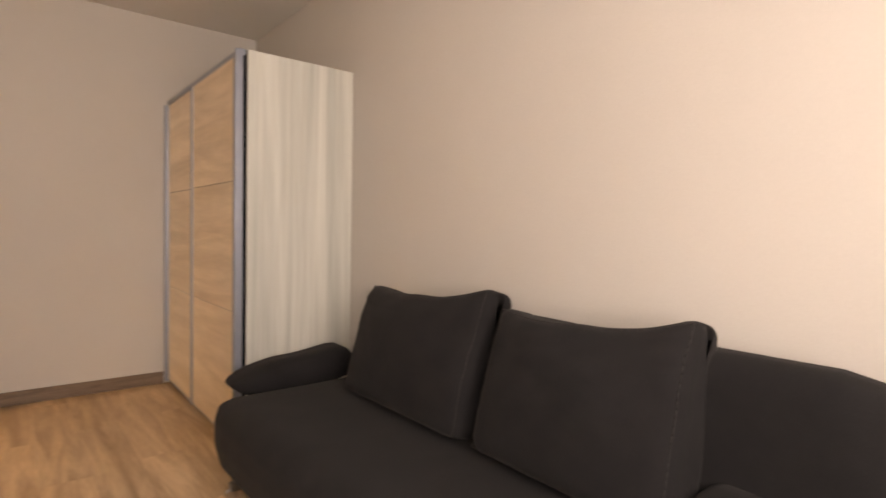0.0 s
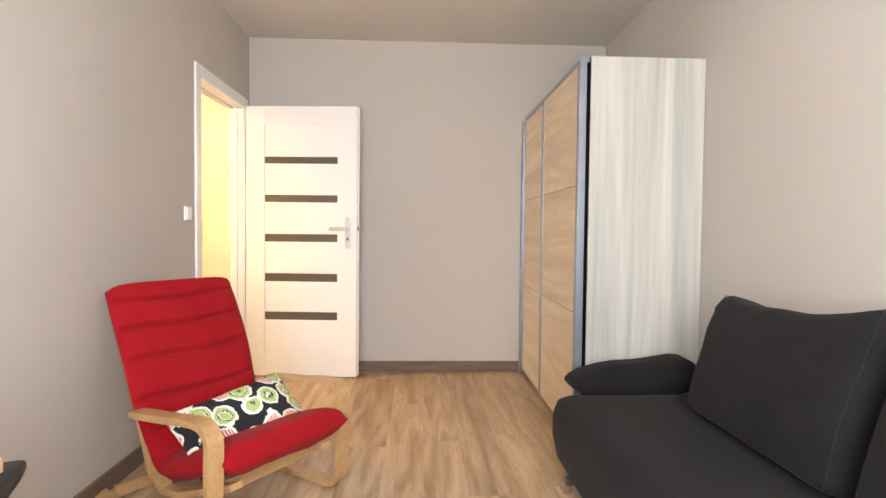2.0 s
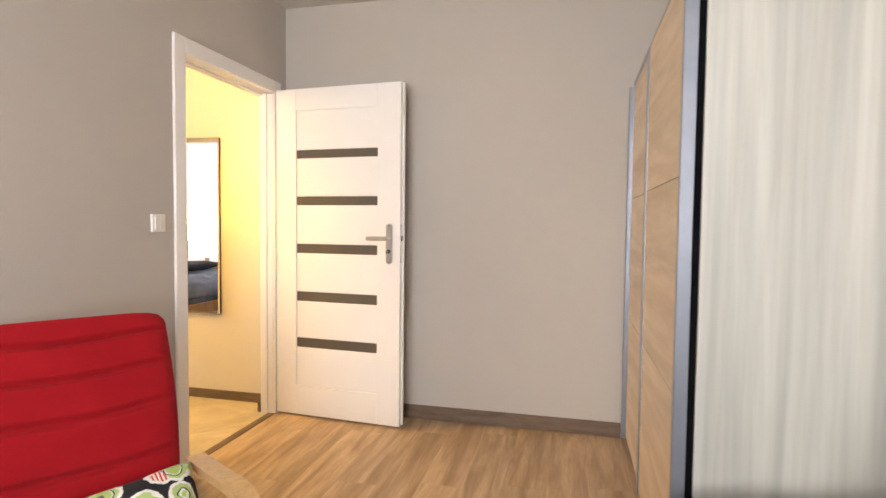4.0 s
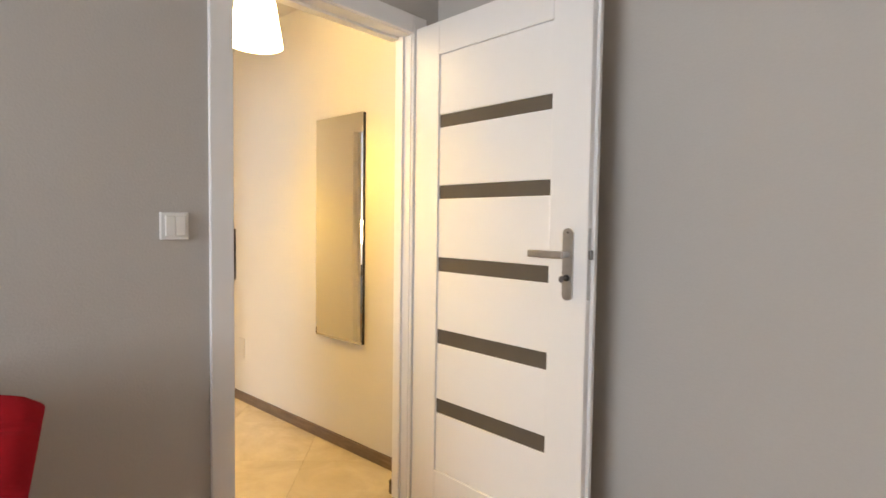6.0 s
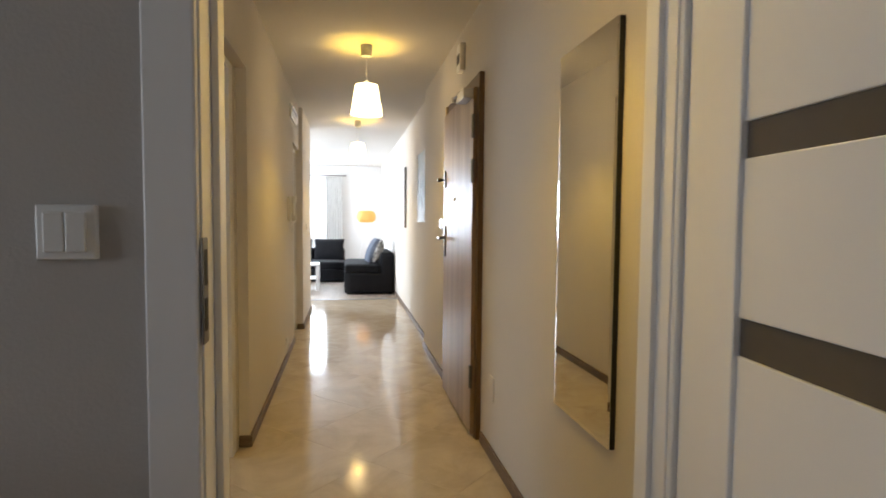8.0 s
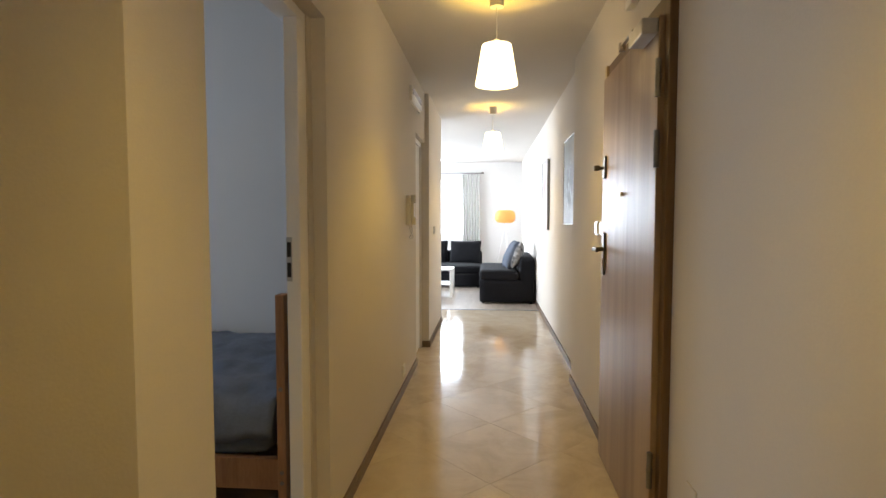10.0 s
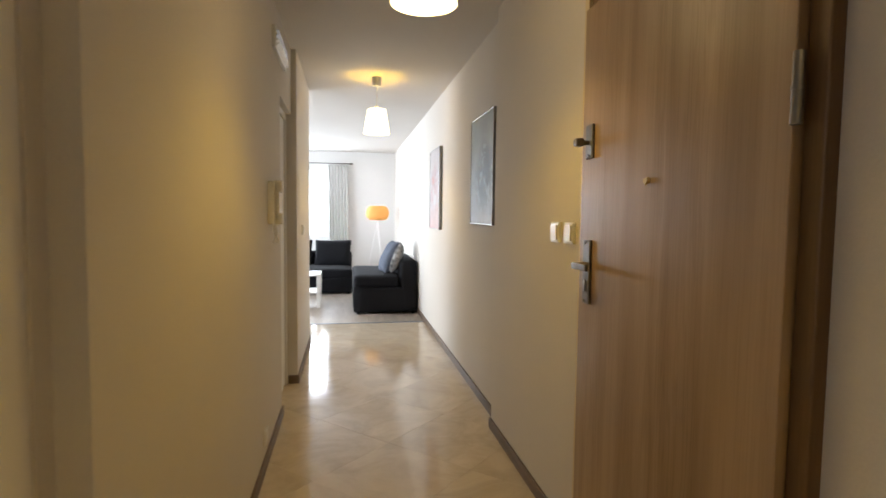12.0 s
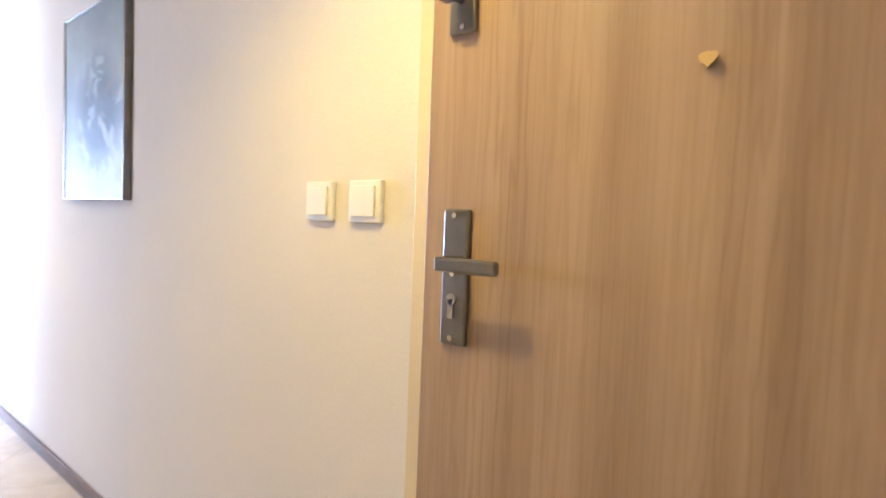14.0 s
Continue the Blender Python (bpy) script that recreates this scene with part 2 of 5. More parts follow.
def make_floral():
    """Black cotton with large flowers of pale green, white and red."""
    m, nt, s = nodes_of("floral_cotton")
    vec = mapped(nt)
    vo = nt.nodes.new("ShaderNodeTexVoronoi")
    vo.inputs["Scale"].default_value = 9.5
    vo.inputs["Randomness"].default_value = 0.8
    nt.links.new(vec, vo.inputs["Vector"])
    wob = noise_tex(nt, vec, 34, 3)
    add = nt.nodes.new("ShaderNodeMath")
    add.operation = "MULTIPLY_ADD"
    add.inputs[1].default_value = 0.28
    nt.links.new(wob, add.inputs[0])
    nt.links.new(vo.outputs["Distance"], add.inputs[2])
    ring = nt.nodes.new("ShaderNodeValToRGB")
    e = ring.color_ramp
    e.interpolation = "CONSTANT"
    e.elements[0].position, e.elements[0].color = 0.0, (0.10, 0.10, 0.12, 1)
    e.elements[1].position, e.elements[1].color = 0.26, (0.40, 0.55, 0.16, 1)
    for p, c in ((0.40, (0.72, 0.78, 0.70)), (0.44, (0.012, 0.012, 0.014)), (0.47, (0.42, 0.58, 0.22)), (0.58, (0.80, 0.80, 0.78)), (0.665, (0.012, 0.012, 0.014))):
        el = e.elements.new(p)
        el.color = (*c, 1)
    nt.links.new(add.outputs[0], ring.inputs[0])
    wave = nt.nodes.new("ShaderNodeTexWave")
    wave.inputs["Scale"].default_value, wave.inputs["Distortion"].default_value = 28, 2
    nt.links.new(vec, wave.inputs["Vector"])
    red = ramp_mix(nt, wave.outputs["Fac"], (0.65, 0.06, 0.05), (0.8, 0.76, 0.72), 0.48, 0.52)
    pick = nt.nodes.new("ShaderNodeMath")
    pick.operation = "GREATER_THAN"
    pick.inputs[1].default_value = 0.48
    sep = nt.nodes.new("ShaderNodeSeparateColor")
    nt.links.new(vo.outputs["Color"], sep.inputs[0])
    nt.links.new(sep.outputs[0], pick.inputs[0])
    near = nt.nodes.new("ShaderNodeMath")
    near.operation = "LESS_THAN"
    near.inputs[1].default_value = 0.57
    nt.links.new(add.outputs[0], near.inputs[0])
    both = nt.nodes.new("ShaderNodeMath")
    both.operation = "MULTIPLY"
    nt.links.new(pick.outputs[0], both.inputs[0])
    nt.links.new(near.outputs[0], both.inputs[1])
    nt.links.new(mixed(nt, ring.outputs[0], red, both.outputs[0], "MIX"), s.inputs["Base Color"])
    s.inputs["Roughness"].default_value = 0.9
    bump(nt, s, noise_tex(nt, vec, 700, 2), 0.3, 0.001)
    return m


M["floral"] = make_floral()


def make_picture(name, sky_c, low_c, blot_c, accent, seed, centre, reach, foot, foot_c):
    """A painted print: pale wash, dark blots and a few warm strokes."""
    m, nt, s = nodes_of(name)
    vec = mapped(nt)
    off = nt.nodes.new("ShaderNodeMapping")
    off.inputs["Location"].default_value = (seed, seed * 0.7, 0)
    nt.links.new(vec, off.inputs["Vector"])
    v = off.outputs["Vector"]
    wash = ramp_mix(nt, noise_tex(nt, v, 3, 4), low_c, sky_c, 0.3, 0.7)
    axes = nt.nodes.new("ShaderNodeSeparateXYZ")
    nt.links.new(vec, axes.inputs[0])
    low = nt.nodes.new("ShaderNodeMapRange")
    low.inputs["From Min"].default_value, low.inputs["From Max"].default_value = foot + 0.26, foot
    nt.links.new(axes.outputs["Z"], low.inputs["Value"])
    pale = ramp_mix(nt, noise_tex(nt, v, 6, 4), tuple(c * 0.8 for c in foot_c), foot_c)
    wash = mixed(nt, wash, pale, low.outputs["Result"], "MIX")
    blot = ramp_mix(nt, noise_tex(nt, v, 7.5, 5, 0.6, 0.8), (0, 0, 0), (1, 1, 1), 0.40, 0.46)
    far = nt.nodes.new("ShaderNodeVectorMath")
    far.operation = "DISTANCE"
    far.inputs[1].default_value = centre
    nt.links.new(vec, far.inputs[0])
    focus = ramp_mix(nt, far.outputs["Value"], (1, 1, 1), (0.08, 0.08, 0.08), reach * 0.5, reach)
    blot = mixed(nt, blot, focus, 1.0)
    col = mixed(nt, wash, ramp_mix(nt, noise_tex(nt, v, 20, 3), blot_c, tuple(c * 1.6 for c in blot_c)), blot, "MIX")
    stroke = ramp_mix(nt, noise_tex(nt, v, 9, 2, 0.5, 2.0), (0, 0, 0), (1, 1, 1), 0.66, 0.70)
    acc = ramp_mix(nt, noise_tex(nt, v, 15), accent, accent)
    nt.links.new(mixed(nt, col, acc, mixed(nt, stroke, focus, 1.0), "MIX"), s.inputs["Base Color"])
    s.inputs["Roughness"].default_value = 0.55
    s.inputs["Specular IOR Level"].default_value = 0.25
    return m


M["print_a"] = make_picture("grey_blue_print", (0.33, 0.385, 0.40), (0.22, 0.265, 0.275), (0.035, 0.045, 0.042), (0.38, 0.20, 0.15), 2.3, (-4.64, 4.17, 1.53), 0.26, 1.23, (0.66, 0.73, 0.80))
M["print_b"] = make_picture("pale_red_print", (0.46, 0.43, 0.42), (0.36, 0.32, 0.31), (0.27, 0.17, 0.15), (0.45, 0.10, 0.06), 7.7, (-6.65, 4.17, 1.5), 0.34, 1.15, (0.55, 0.36, 0.34))

# ---- mesh helpers ----


def box(bm, x0, x1, y0, y1, z0, z1, bevel=0.0, seg=2):
    r = bmesh.ops.create_cube(bm, size=1)
    vs = r["verts"]
    for v in vs:
        v.co = Vector((x0 + (v.co.x + 0.5) * (x1 - x0), y0 + (v.co.y + 0.5) * (y1 - y0), z0 + (v.co.z + 0.5) * (z1 - z0)))
    if bevel:
        es = {e for v in vs for e in v.link_edges}
        bmesh.ops.bevel(bm, geom=list(es), offset=bevel, segments=seg, affect="EDGES", profile=0.5)
    return bm


def boxes(*specs, bevel=0.0):
    bm = bmesh.new()
    for s in specs:
        box(bm, *s, bevel=bevel)
    return bm


def rod(bm, a, b, r, r2=None, seg=16):
    a, b = Vector(a), Vector(b)
    d = b - a
    m = Matrix.Translation((a + b) / 2) @ d.to_track_quat("Z", "Y").to_matrix().to_4x4()
    bmesh.ops.create_cone(bm, cap_ends=True, segments=seg, radius1=r, radius2=r if r2 is None else r2, depth=d.length, matrix=m)
    return bm


def soft_box(half, r, n=10, wobble=0.0, scale=4.0, seed=0.0):
    """A box with generously rounded, slightly uneven faces."""
    bm = bmesh.new()
    bmesh.ops.create_cube(bm, size=2)
    bmesh.ops.subdivide_edges(bm, edges=bm.edges[:], cuts=n, use_grid_fill=True)
    for v in bm.verts:
        p = Vector((v.co.x * half[0], v.co.y * half[1], v.co.z * half[2]))
        q = Vector([max(-(h - r), min(h - r, c)) for c, h in zip(p, half)])
        d = p - q
        if d.length > 1e-6:
            p = q + d.normalized() * r
        if wobble:
            p += p.normalized() * wobble * noise.noise(p * scale + Vector((seed, seed * 2, 0)))
        v.co = p
    return bm


def pillow(w, h, t, n=22, wobble=0.01, seed=0.0, slump=0.0, ears=0.06, sag=0.0, corner=0.02):
    """A filled cushion in the x-z plane, pinched to a seam at its rim."""
    bm = bmesh.new()
    rows = []
    for side in (1, -1):
        grid = []
        for i in range(n + 1):
            line = []
            for j in range(n + 1):
                u, v = 2 * i / n - 1, 2 * j / n - 1
                f = max(0.0, (1 - abs(u) ** 2.6)) ** 0.55 * max(0.0, (1 - abs(v) ** 2.6)) ** 0.55
                pull = 1 - ears * (1 - abs(v) ** 2) * abs(u) ** 3, 1 - ears * (1 - abs(u) ** 2) * abs(v) ** 3
                x, z = u * w / 2 * pull[0] * (1 - corner * abs(v) ** 7), v * h / 2 * pull[1] * (1 - corner * abs(u) ** 7)
                if sag:
                    z -= sag * max(0.0, v) ** 2 * (1 - abs(u) ** 2.5) * h
                y = side * t / 2 * f * (1 - slump * v)
                y += side * sag * 0.12 * abs(u * v) ** 2 * noise.noise(Vector((u * 7 + seed, v * 7, side)))
                p = Vector((x, y, z))
                k = noise.noise(Vector((u * 1.7 + seed, v * 1.7, side * 2.0))) + 0.4 * noise.noise(Vector((u * 5 + seed, v * 5, side)))
                p.y += side * wobble * k * min(1, f * 2)
                z_sag = wobble * 0.8 * noise.noise(Vector((u * 2 + seed, 3.1, 0)))
                p.z += z_sag * abs(v)
                line.append(bm.verts.new(p))
            grid.append(line)
        rows.append(grid)
        for i in range(n):
            for j in range(n):
                f4 = (grid[i][j], grid[i + 1][j], grid[i + 1][j + 1], grid[i][j + 1])
                bm.faces.new(f4 if side < 0 else f4[::-1])
    bmesh.ops.remove_doubles(bm, verts=bm.verts, dist=1e-5)
    return bm


def band(points, width, thick, offset=0.0):
    """A bent strip of laminated wood: points (x, z) in the plane y = offset."""
    bm = bmesh.new()
    n = len(points)
    rings = []
    for i, (x, z) in enumerate(points):
        a, b = points[max(0, i - 1)], points[min(n - 1, i + 1)]
        t = Vector((b[0] - a[0], b[1] - a[1])).normalized()
        nx, nz = -t.y * thick / 2, t.x * thick / 2
        ring = []
        for sy, sn in ((-1, -1), (1, -1), (1, 1), (-1, 1)):
            ring.append(bm.verts.new((x + nx * sn, offset + sy * width / 2, z + nz * sn)))
        rings.append(ring)
    for a, b in zip(rings, rings[1:]):
        for k in range(4):
            bm.faces.new((a[k], a[(k + 1) % 4], b[(k + 1) % 4], b[k]))
    bm.faces.new(rings[0][::-1])
    bm.faces.new(rings[-1])
    bmesh.ops.recalc_face_normals(bm, faces=bm.faces)
    return bm


def arc(cx, cz, r, a0, a1, n=8):
    return [(cx + r * math.cos(radians(a0 + (a1 - a0) * i / n)), cz + r * math.sin(radians(a0 + (a1 - a0) * i / n))) for i in range(n + 1)]


def moved(bm, m):
    bmesh.ops.transform(bm, matrix=m, verts=bm.verts)
    return bm


def part(name, bm, material, parent=None, label="", smooth=False, local=False):
    """Links a bmesh as one mesh object, under parent where one is given."""
    me = bpy.data.meshes.new(name)
    bm.normal_update()
    bm.to_mesh(me)
    bm.free()
    if smooth:
        for p in me.polygons:
            p.use_smooth = True
    me.materials.append(material)
    ob = new(name, me)
    if parent:
        ob.parent = parent
        if not local and parent.parent is None:
            ob.matrix_parent_inverse = parent.matrix_basis.inverted()
    if label:
        ob["label"] = label
    return ob


def thing(name, at, label, category, group="", rz=0.0):
    ob = new(name)
    ob.empty_display_size = 0.1
    ob.matrix_basis = pose(*at, 0, 0, rz)
    return tagged(ob, label, category, group)


def structure(name, bm, material, label="", category=""):
    return tagged(part(name, bm, material), label, category, kind="structure")


# ---- the shell ----
H1, H2 = 2.592, 2.443   # ceilings of the bedrooms, and of hall and living room
T = 2.75
YN, YL = 4.137, 2.886   # the hall's two long walls
structure("wall_east", boxes((2.782, 2.9, -0.95, 4.3, 0, T)), M["wall_room"])
structure("wall_north_bedroom", boxes((-0.03, 2.782, YN, 4.3, 0, T)), M["wall_room"])
structure("wall_north", boxes((-2.0, -0.03, YN, 4.3, 0, T), (-2.985, -2.0, YN, 4.3, 2.0, T), (-4.24, -2.985, YN, 4.3, 0, T)), M["wall"])
structure("wall_north_far", boxes((-11.85, -4.24, 4.195, 4.3, 0, T)), M["wall"])
structure("wall_west", boxes((-0.10, 0, -0.95, 3.144, 0, T), (-0.075, 0, 4.01, YN, 0, T), (-0.10, 0, 3.144, 4.01, 2.05, T)), M["wall_room"])
structure("wall_south", boxes((0, 0.4, -0.95, -0.75, 0, T), (2.1, 2.782, -0.95, -0.75, 0, T), (0.4, 2.1, -0.95, -0.75, 0, 0.8), (0.4, 2.1, -0.95, -0.75, 2.1, T)), M["wall_room"])
structure("wall_niche_side", boxes((-1.07, -0.97, 2.3, 2.79, 0, T)), M["wall"])
structure("wall_pier", boxes((-1.235, -0.97, 2.79, YL, 0, T)), M["wall"])
structure("wall_niche_back", boxes((-0.97, -0.075, 2.2, 2.3, 0, T)), M["wall"])
structure("wall_hall", boxes((-2.113, -1.235, 2.79, YL, 2.01, T), (-4.62, -2.113, 2.79, YL, 0, T), (-5.27, -4.62, 2.79, YL, 1.98, T)), M["wall"])
structure("wall_hall_far", boxes((-6.6, -5.27, 2.79, 2.925, 0, T)), M["wall"])
structure("wall_bedroom_west", boxes((-3.4, -3.3, -0.8, 2.79, 0, T)), M["wall_b"])
structure("wall_bedroom_south", boxes((-3.3, -2.9, -0.9, -0.7, 0, T), (-1.5, -0.075, -0.9, -0.7, 0, T), (-2.9, -1.5, -0.9, -0.7, 0, 0.85), (-2.9, -1.5, -0.9, -0.7, 2.15, T)), M["wall_b"])
structure("wall_living_east", boxes((-6.6, -6.5, -1.0, 2.79, 0, T)), M["wall_b"])
structure("wall_living_south", boxes((-11.7, -10.5, -1.1, -0.9, 0, T), (-7.9, -6.55, -1.1, -0.9, 0, T), (-10.5, -7.9, -1.1, -0.9, 0, 0.3), (-10.5, -7.9, -1.1, -0.9, 2.35, T)), M["wall_b"])
structure("wall_living_west", boxes((-11.85, -11.7, -1.1, 1.1, 0, T), (-11.85, -11.7, 3.02, 4.195, 0, T), (-11.85, -11.7, 1.1, 3.02, 0, 0.85), (-11.85, -11.7, 1.1, 3.02, 2.15, T)), M["wall_b"])
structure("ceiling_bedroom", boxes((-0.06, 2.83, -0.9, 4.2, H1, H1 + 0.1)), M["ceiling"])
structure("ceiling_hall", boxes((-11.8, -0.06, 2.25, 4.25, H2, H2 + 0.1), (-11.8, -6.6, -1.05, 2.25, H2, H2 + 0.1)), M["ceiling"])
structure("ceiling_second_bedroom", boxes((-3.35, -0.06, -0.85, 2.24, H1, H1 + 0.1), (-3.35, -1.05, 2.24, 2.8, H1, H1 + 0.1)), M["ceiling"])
structure("floor_base", boxes((-11.9, 2.95, -1.7, 4.35, -0.12, -0.012)), M["grout"])

# windows: frames, panes of sky beyond


def window(name, axis, at, a0, a1, z0, z1, out):
    """A white casement in an opening across x or y; out is the way outdoors."""
    w = tagged(new(name), "white casement window with bright daylight outside", "window", kind="structure")
    mid = (a0 + a1) / 2
    w.location = (mid, at, z0) if axis == "x" else (at, mid, z0)
    f = 0.06

    def put(nm, b0, b1, c0, c1, d0, d1, mt):
        bm = bmesh.new()
        if axis == "x":
            box(bm, b0, b1, at + d0, at + d1, c0, c1)
        else:
            box(bm, at + d0, at + d1, b0, b1, c0, c1)
        return part(nm, bm, mt, w)
    put("window_frame", a0, a0 + f, z0, z1, -0.03, 0.03, M["white"])
    put("window_frame", a1 - f, a1, z0, z1, -0.03, 0.03, M["white"])
    put("window_frame", mid - f / 2, mid + f / 2, z0 + f, z1 - f, -0.03, 0.03, M["white"])
    put("window_frame", a0 + f, a1 - f, z0, z0 + f, -0.03, 0.03, M["white"])
    put("window_frame", a0 + f, a1 - f, z1 - f, z1, -0.03, 0.03, M["white"])
    o = 0.25 * out
    bd = bmesh.new()
    d = sorted((at + o, at + o + 0.01 * out))
    if axis == "x":
        box(bd, a0 - 0.4, a1 + 0.4, d[0], d[1], z0 - 0.4, z1 + 0.4)
    else:
        box(bd, d[0], d[1], a0 - 0.4, a1 + 0.4, z0 - 0.4, z1 + 0.4)
    structure("backdrop", bd, M["sky_glow"], "bright overcast sky outside a window", "sky")
    return w


window("window_1", "x", -0.85, 0.4, 2.1, 0.8, 2.1, -1)
window("window_2", "x", -0.8, -2.9, -1.5, 0.85, 2.15, -1)
window("window_3", "y", -11.78, 1.1, 3.02, 0.85, 2.15, -1)
window("window_4", "x", -1.0, -10.5, -7.9, 0.3, 2.35, -1)

# skirting boards


def skirting(x0, x1, y0, y1, h=0.08):
    return structure("baseboard", boxes((x0, x1, y0, y1, 0, h), bevel=0.003), M["skirting"], "brown wood-effect skirting board", "skirting")


skirting(0.018, 2.12, YN - 0.016, YN, 0.085)
skirting(0.0, 0.016, -0.75, 3.104, 0.085)
skirting(2.766, 2.782, -0.75, 2.6, 0.085)
skirting(-1.97, -0.075, YN - 0.014, YN, 0.062)
skirting(-0.112, -0.092, 3.969, YN - 0.016, 0.062)
skirting(-4.24, -3.02, YN - 0.014, YN, 0.062)
skirting(-11.7, -4.24, 4.195 - 0.014, 4.195, 0.062)
skirting(-4.62, -2.1, YL, YL + 0.014, 0.062)
skirting(-2.113, -2.099, 2.832, YL, 0.062)
skirting(-1.235, -0.97, YL, YL + 0.014, 0.062)
skirting(-6.6, -5.256, 2.925, 2.939, 0.062)
skirting(-5.27, -5.256, 2.86, 2.925, 0.062)
skirting(-11.7, -11.686, -0.9, 4.18, 0.07)


# ---- doors ----
def casing(name, x0, x1, y0, y1, top, wall0, wall1, face, label, hinge0):
    """A white door lining across a wall that runs along y; y0..y1 is the clear opening."""
    f = tagged(new(name), label, "door frame", kind="structure")
    f.location = (x0, y0, 0)
    j = 0.036
    for nm, spec in (("jamb", (wall0 - 0.004, wall1 + 0.004, y0 - j, y0, 0, top)), ("jamb", (hinge0 - 0.004, wall1 + 0.004, y1, y1 + j, 0, top)),
                     ("head", (wall0 - 0.004, wall1 + 0.004, y0 - j, y1 + j, top, top + j))):
        part(nm, boxes(spec, bevel=0.002), M["white"], f)
    for xa, xb, xc in ((wall1, wall1 + 0.016, wall1), (wall0 - 0.016, wall0, hinge0 - 0.016)):
        part("architrave", boxes((xa, xb, y0 - face, y0 - 0.004, 0, top + face), bevel=0.004), M["white"], f)
        part("architrave", boxes((xc, xc + 0.016, y1 + 0.004, y1 + face, 0, top + face), bevel=0.004), M["white"], f)
        part("architrave", boxes((xa, xb, y0 - 0.004, y1 + 0.004, top + 0.004, top + face), bevel=0.004), M["white"], f)
    s0 = wall0 - 0.0045
    part("door_stop", boxes((s0, s0 + 0.044, y0, y0 + 0.012, 0, top), bevel=0.002), M["white"], f)
    part("door_stop", boxes((hinge0 - 0.0045, hinge0 + 0.0395, y1 - 0.012, y1, 0, top), bevel=0.002), M["white"], f)
    part("door_stop", boxes((s0, s0 + 0.044, y0 + 0.012, y1 - 0.012, top - 0.012, top), bevel=0.002), M["white"], f)
    return f


frame_1 = casing("door_frame_1", 0, 0, 3.184, 3.968, 2.014, -0.10, 0, 0.080, "white lining and architrave round an open doorway", -0.075)
strike = part("strike_plate", boxes((-0.016, 0.014, 3.184, 3.1865, 1.035, 1.198), bevel=0.001), M["dark_steel"], frame_1, "dark steel strike plate")
part("latch_hole", boxes((-0.010, 0.007, 3.1865, 3.1872, 1.125, 1.18)), M["black"], strike)
part("latch_hole", boxes((-0.010, 0.007, 3.1865, 3.1872, 1.055, 1.105)), M["black"], strike)
structure("threshold", boxes((-0.035, 0.012, 3.19, 3.968, -0.01, 0.004), bevel=0.002), M["skirting"], "brown threshold strip between tile and laminate", "threshold")


def stadium(x, z0, z1, r, y0, y1, seg=10):
    """An upright plate with round ends, in the x-z plane."""
    bm = bmesh.new()
    pts = [(x + r * math.cos(math.pi * i / seg), z1 - r + r * math.sin(math.pi * i / seg)) for i in range(seg + 1)]
    pts += [(x + r * math.cos(math.pi + math.pi * i / seg), z0 + r + r * math.sin(math.pi + math.pi * i / seg)) for i in range(seg + 1)]
    a = [bm.verts.new((px, y0, pz)) for px, pz in pts]
    b = [bm.verts.new((px, y1, pz)) for px, pz in pts]
    bm.faces.new(a)
    bm.faces.new(b[::-1])
    for i in range(len(pts)):
        bm.faces.new((a[i], a[i - 1], b[i - 1], b[i]))
    bmesh.ops.recalc_face_normals(bm, faces=bm.faces)
    return bm


def lever(x, y, z, reach, out):
    """A flat lever: neck out of the plate, then a slightly tapered grip along x."""
    bm = bmesh.new()
    rod(bm, (x, y, z), (x, y + out, z), 0.009)
    box(bm, min(x + 0.012 * (1 if reach < 0 else -1), x + reach), max(x + 0.012 * (1 if reach < 0 else -1), x + reach), y + out - 0.006 if out > 0 else y + out - 0.006, y + out + 0.008, z - 0.012, z + 0.012, bevel=0.005, seg=3)
    return bm


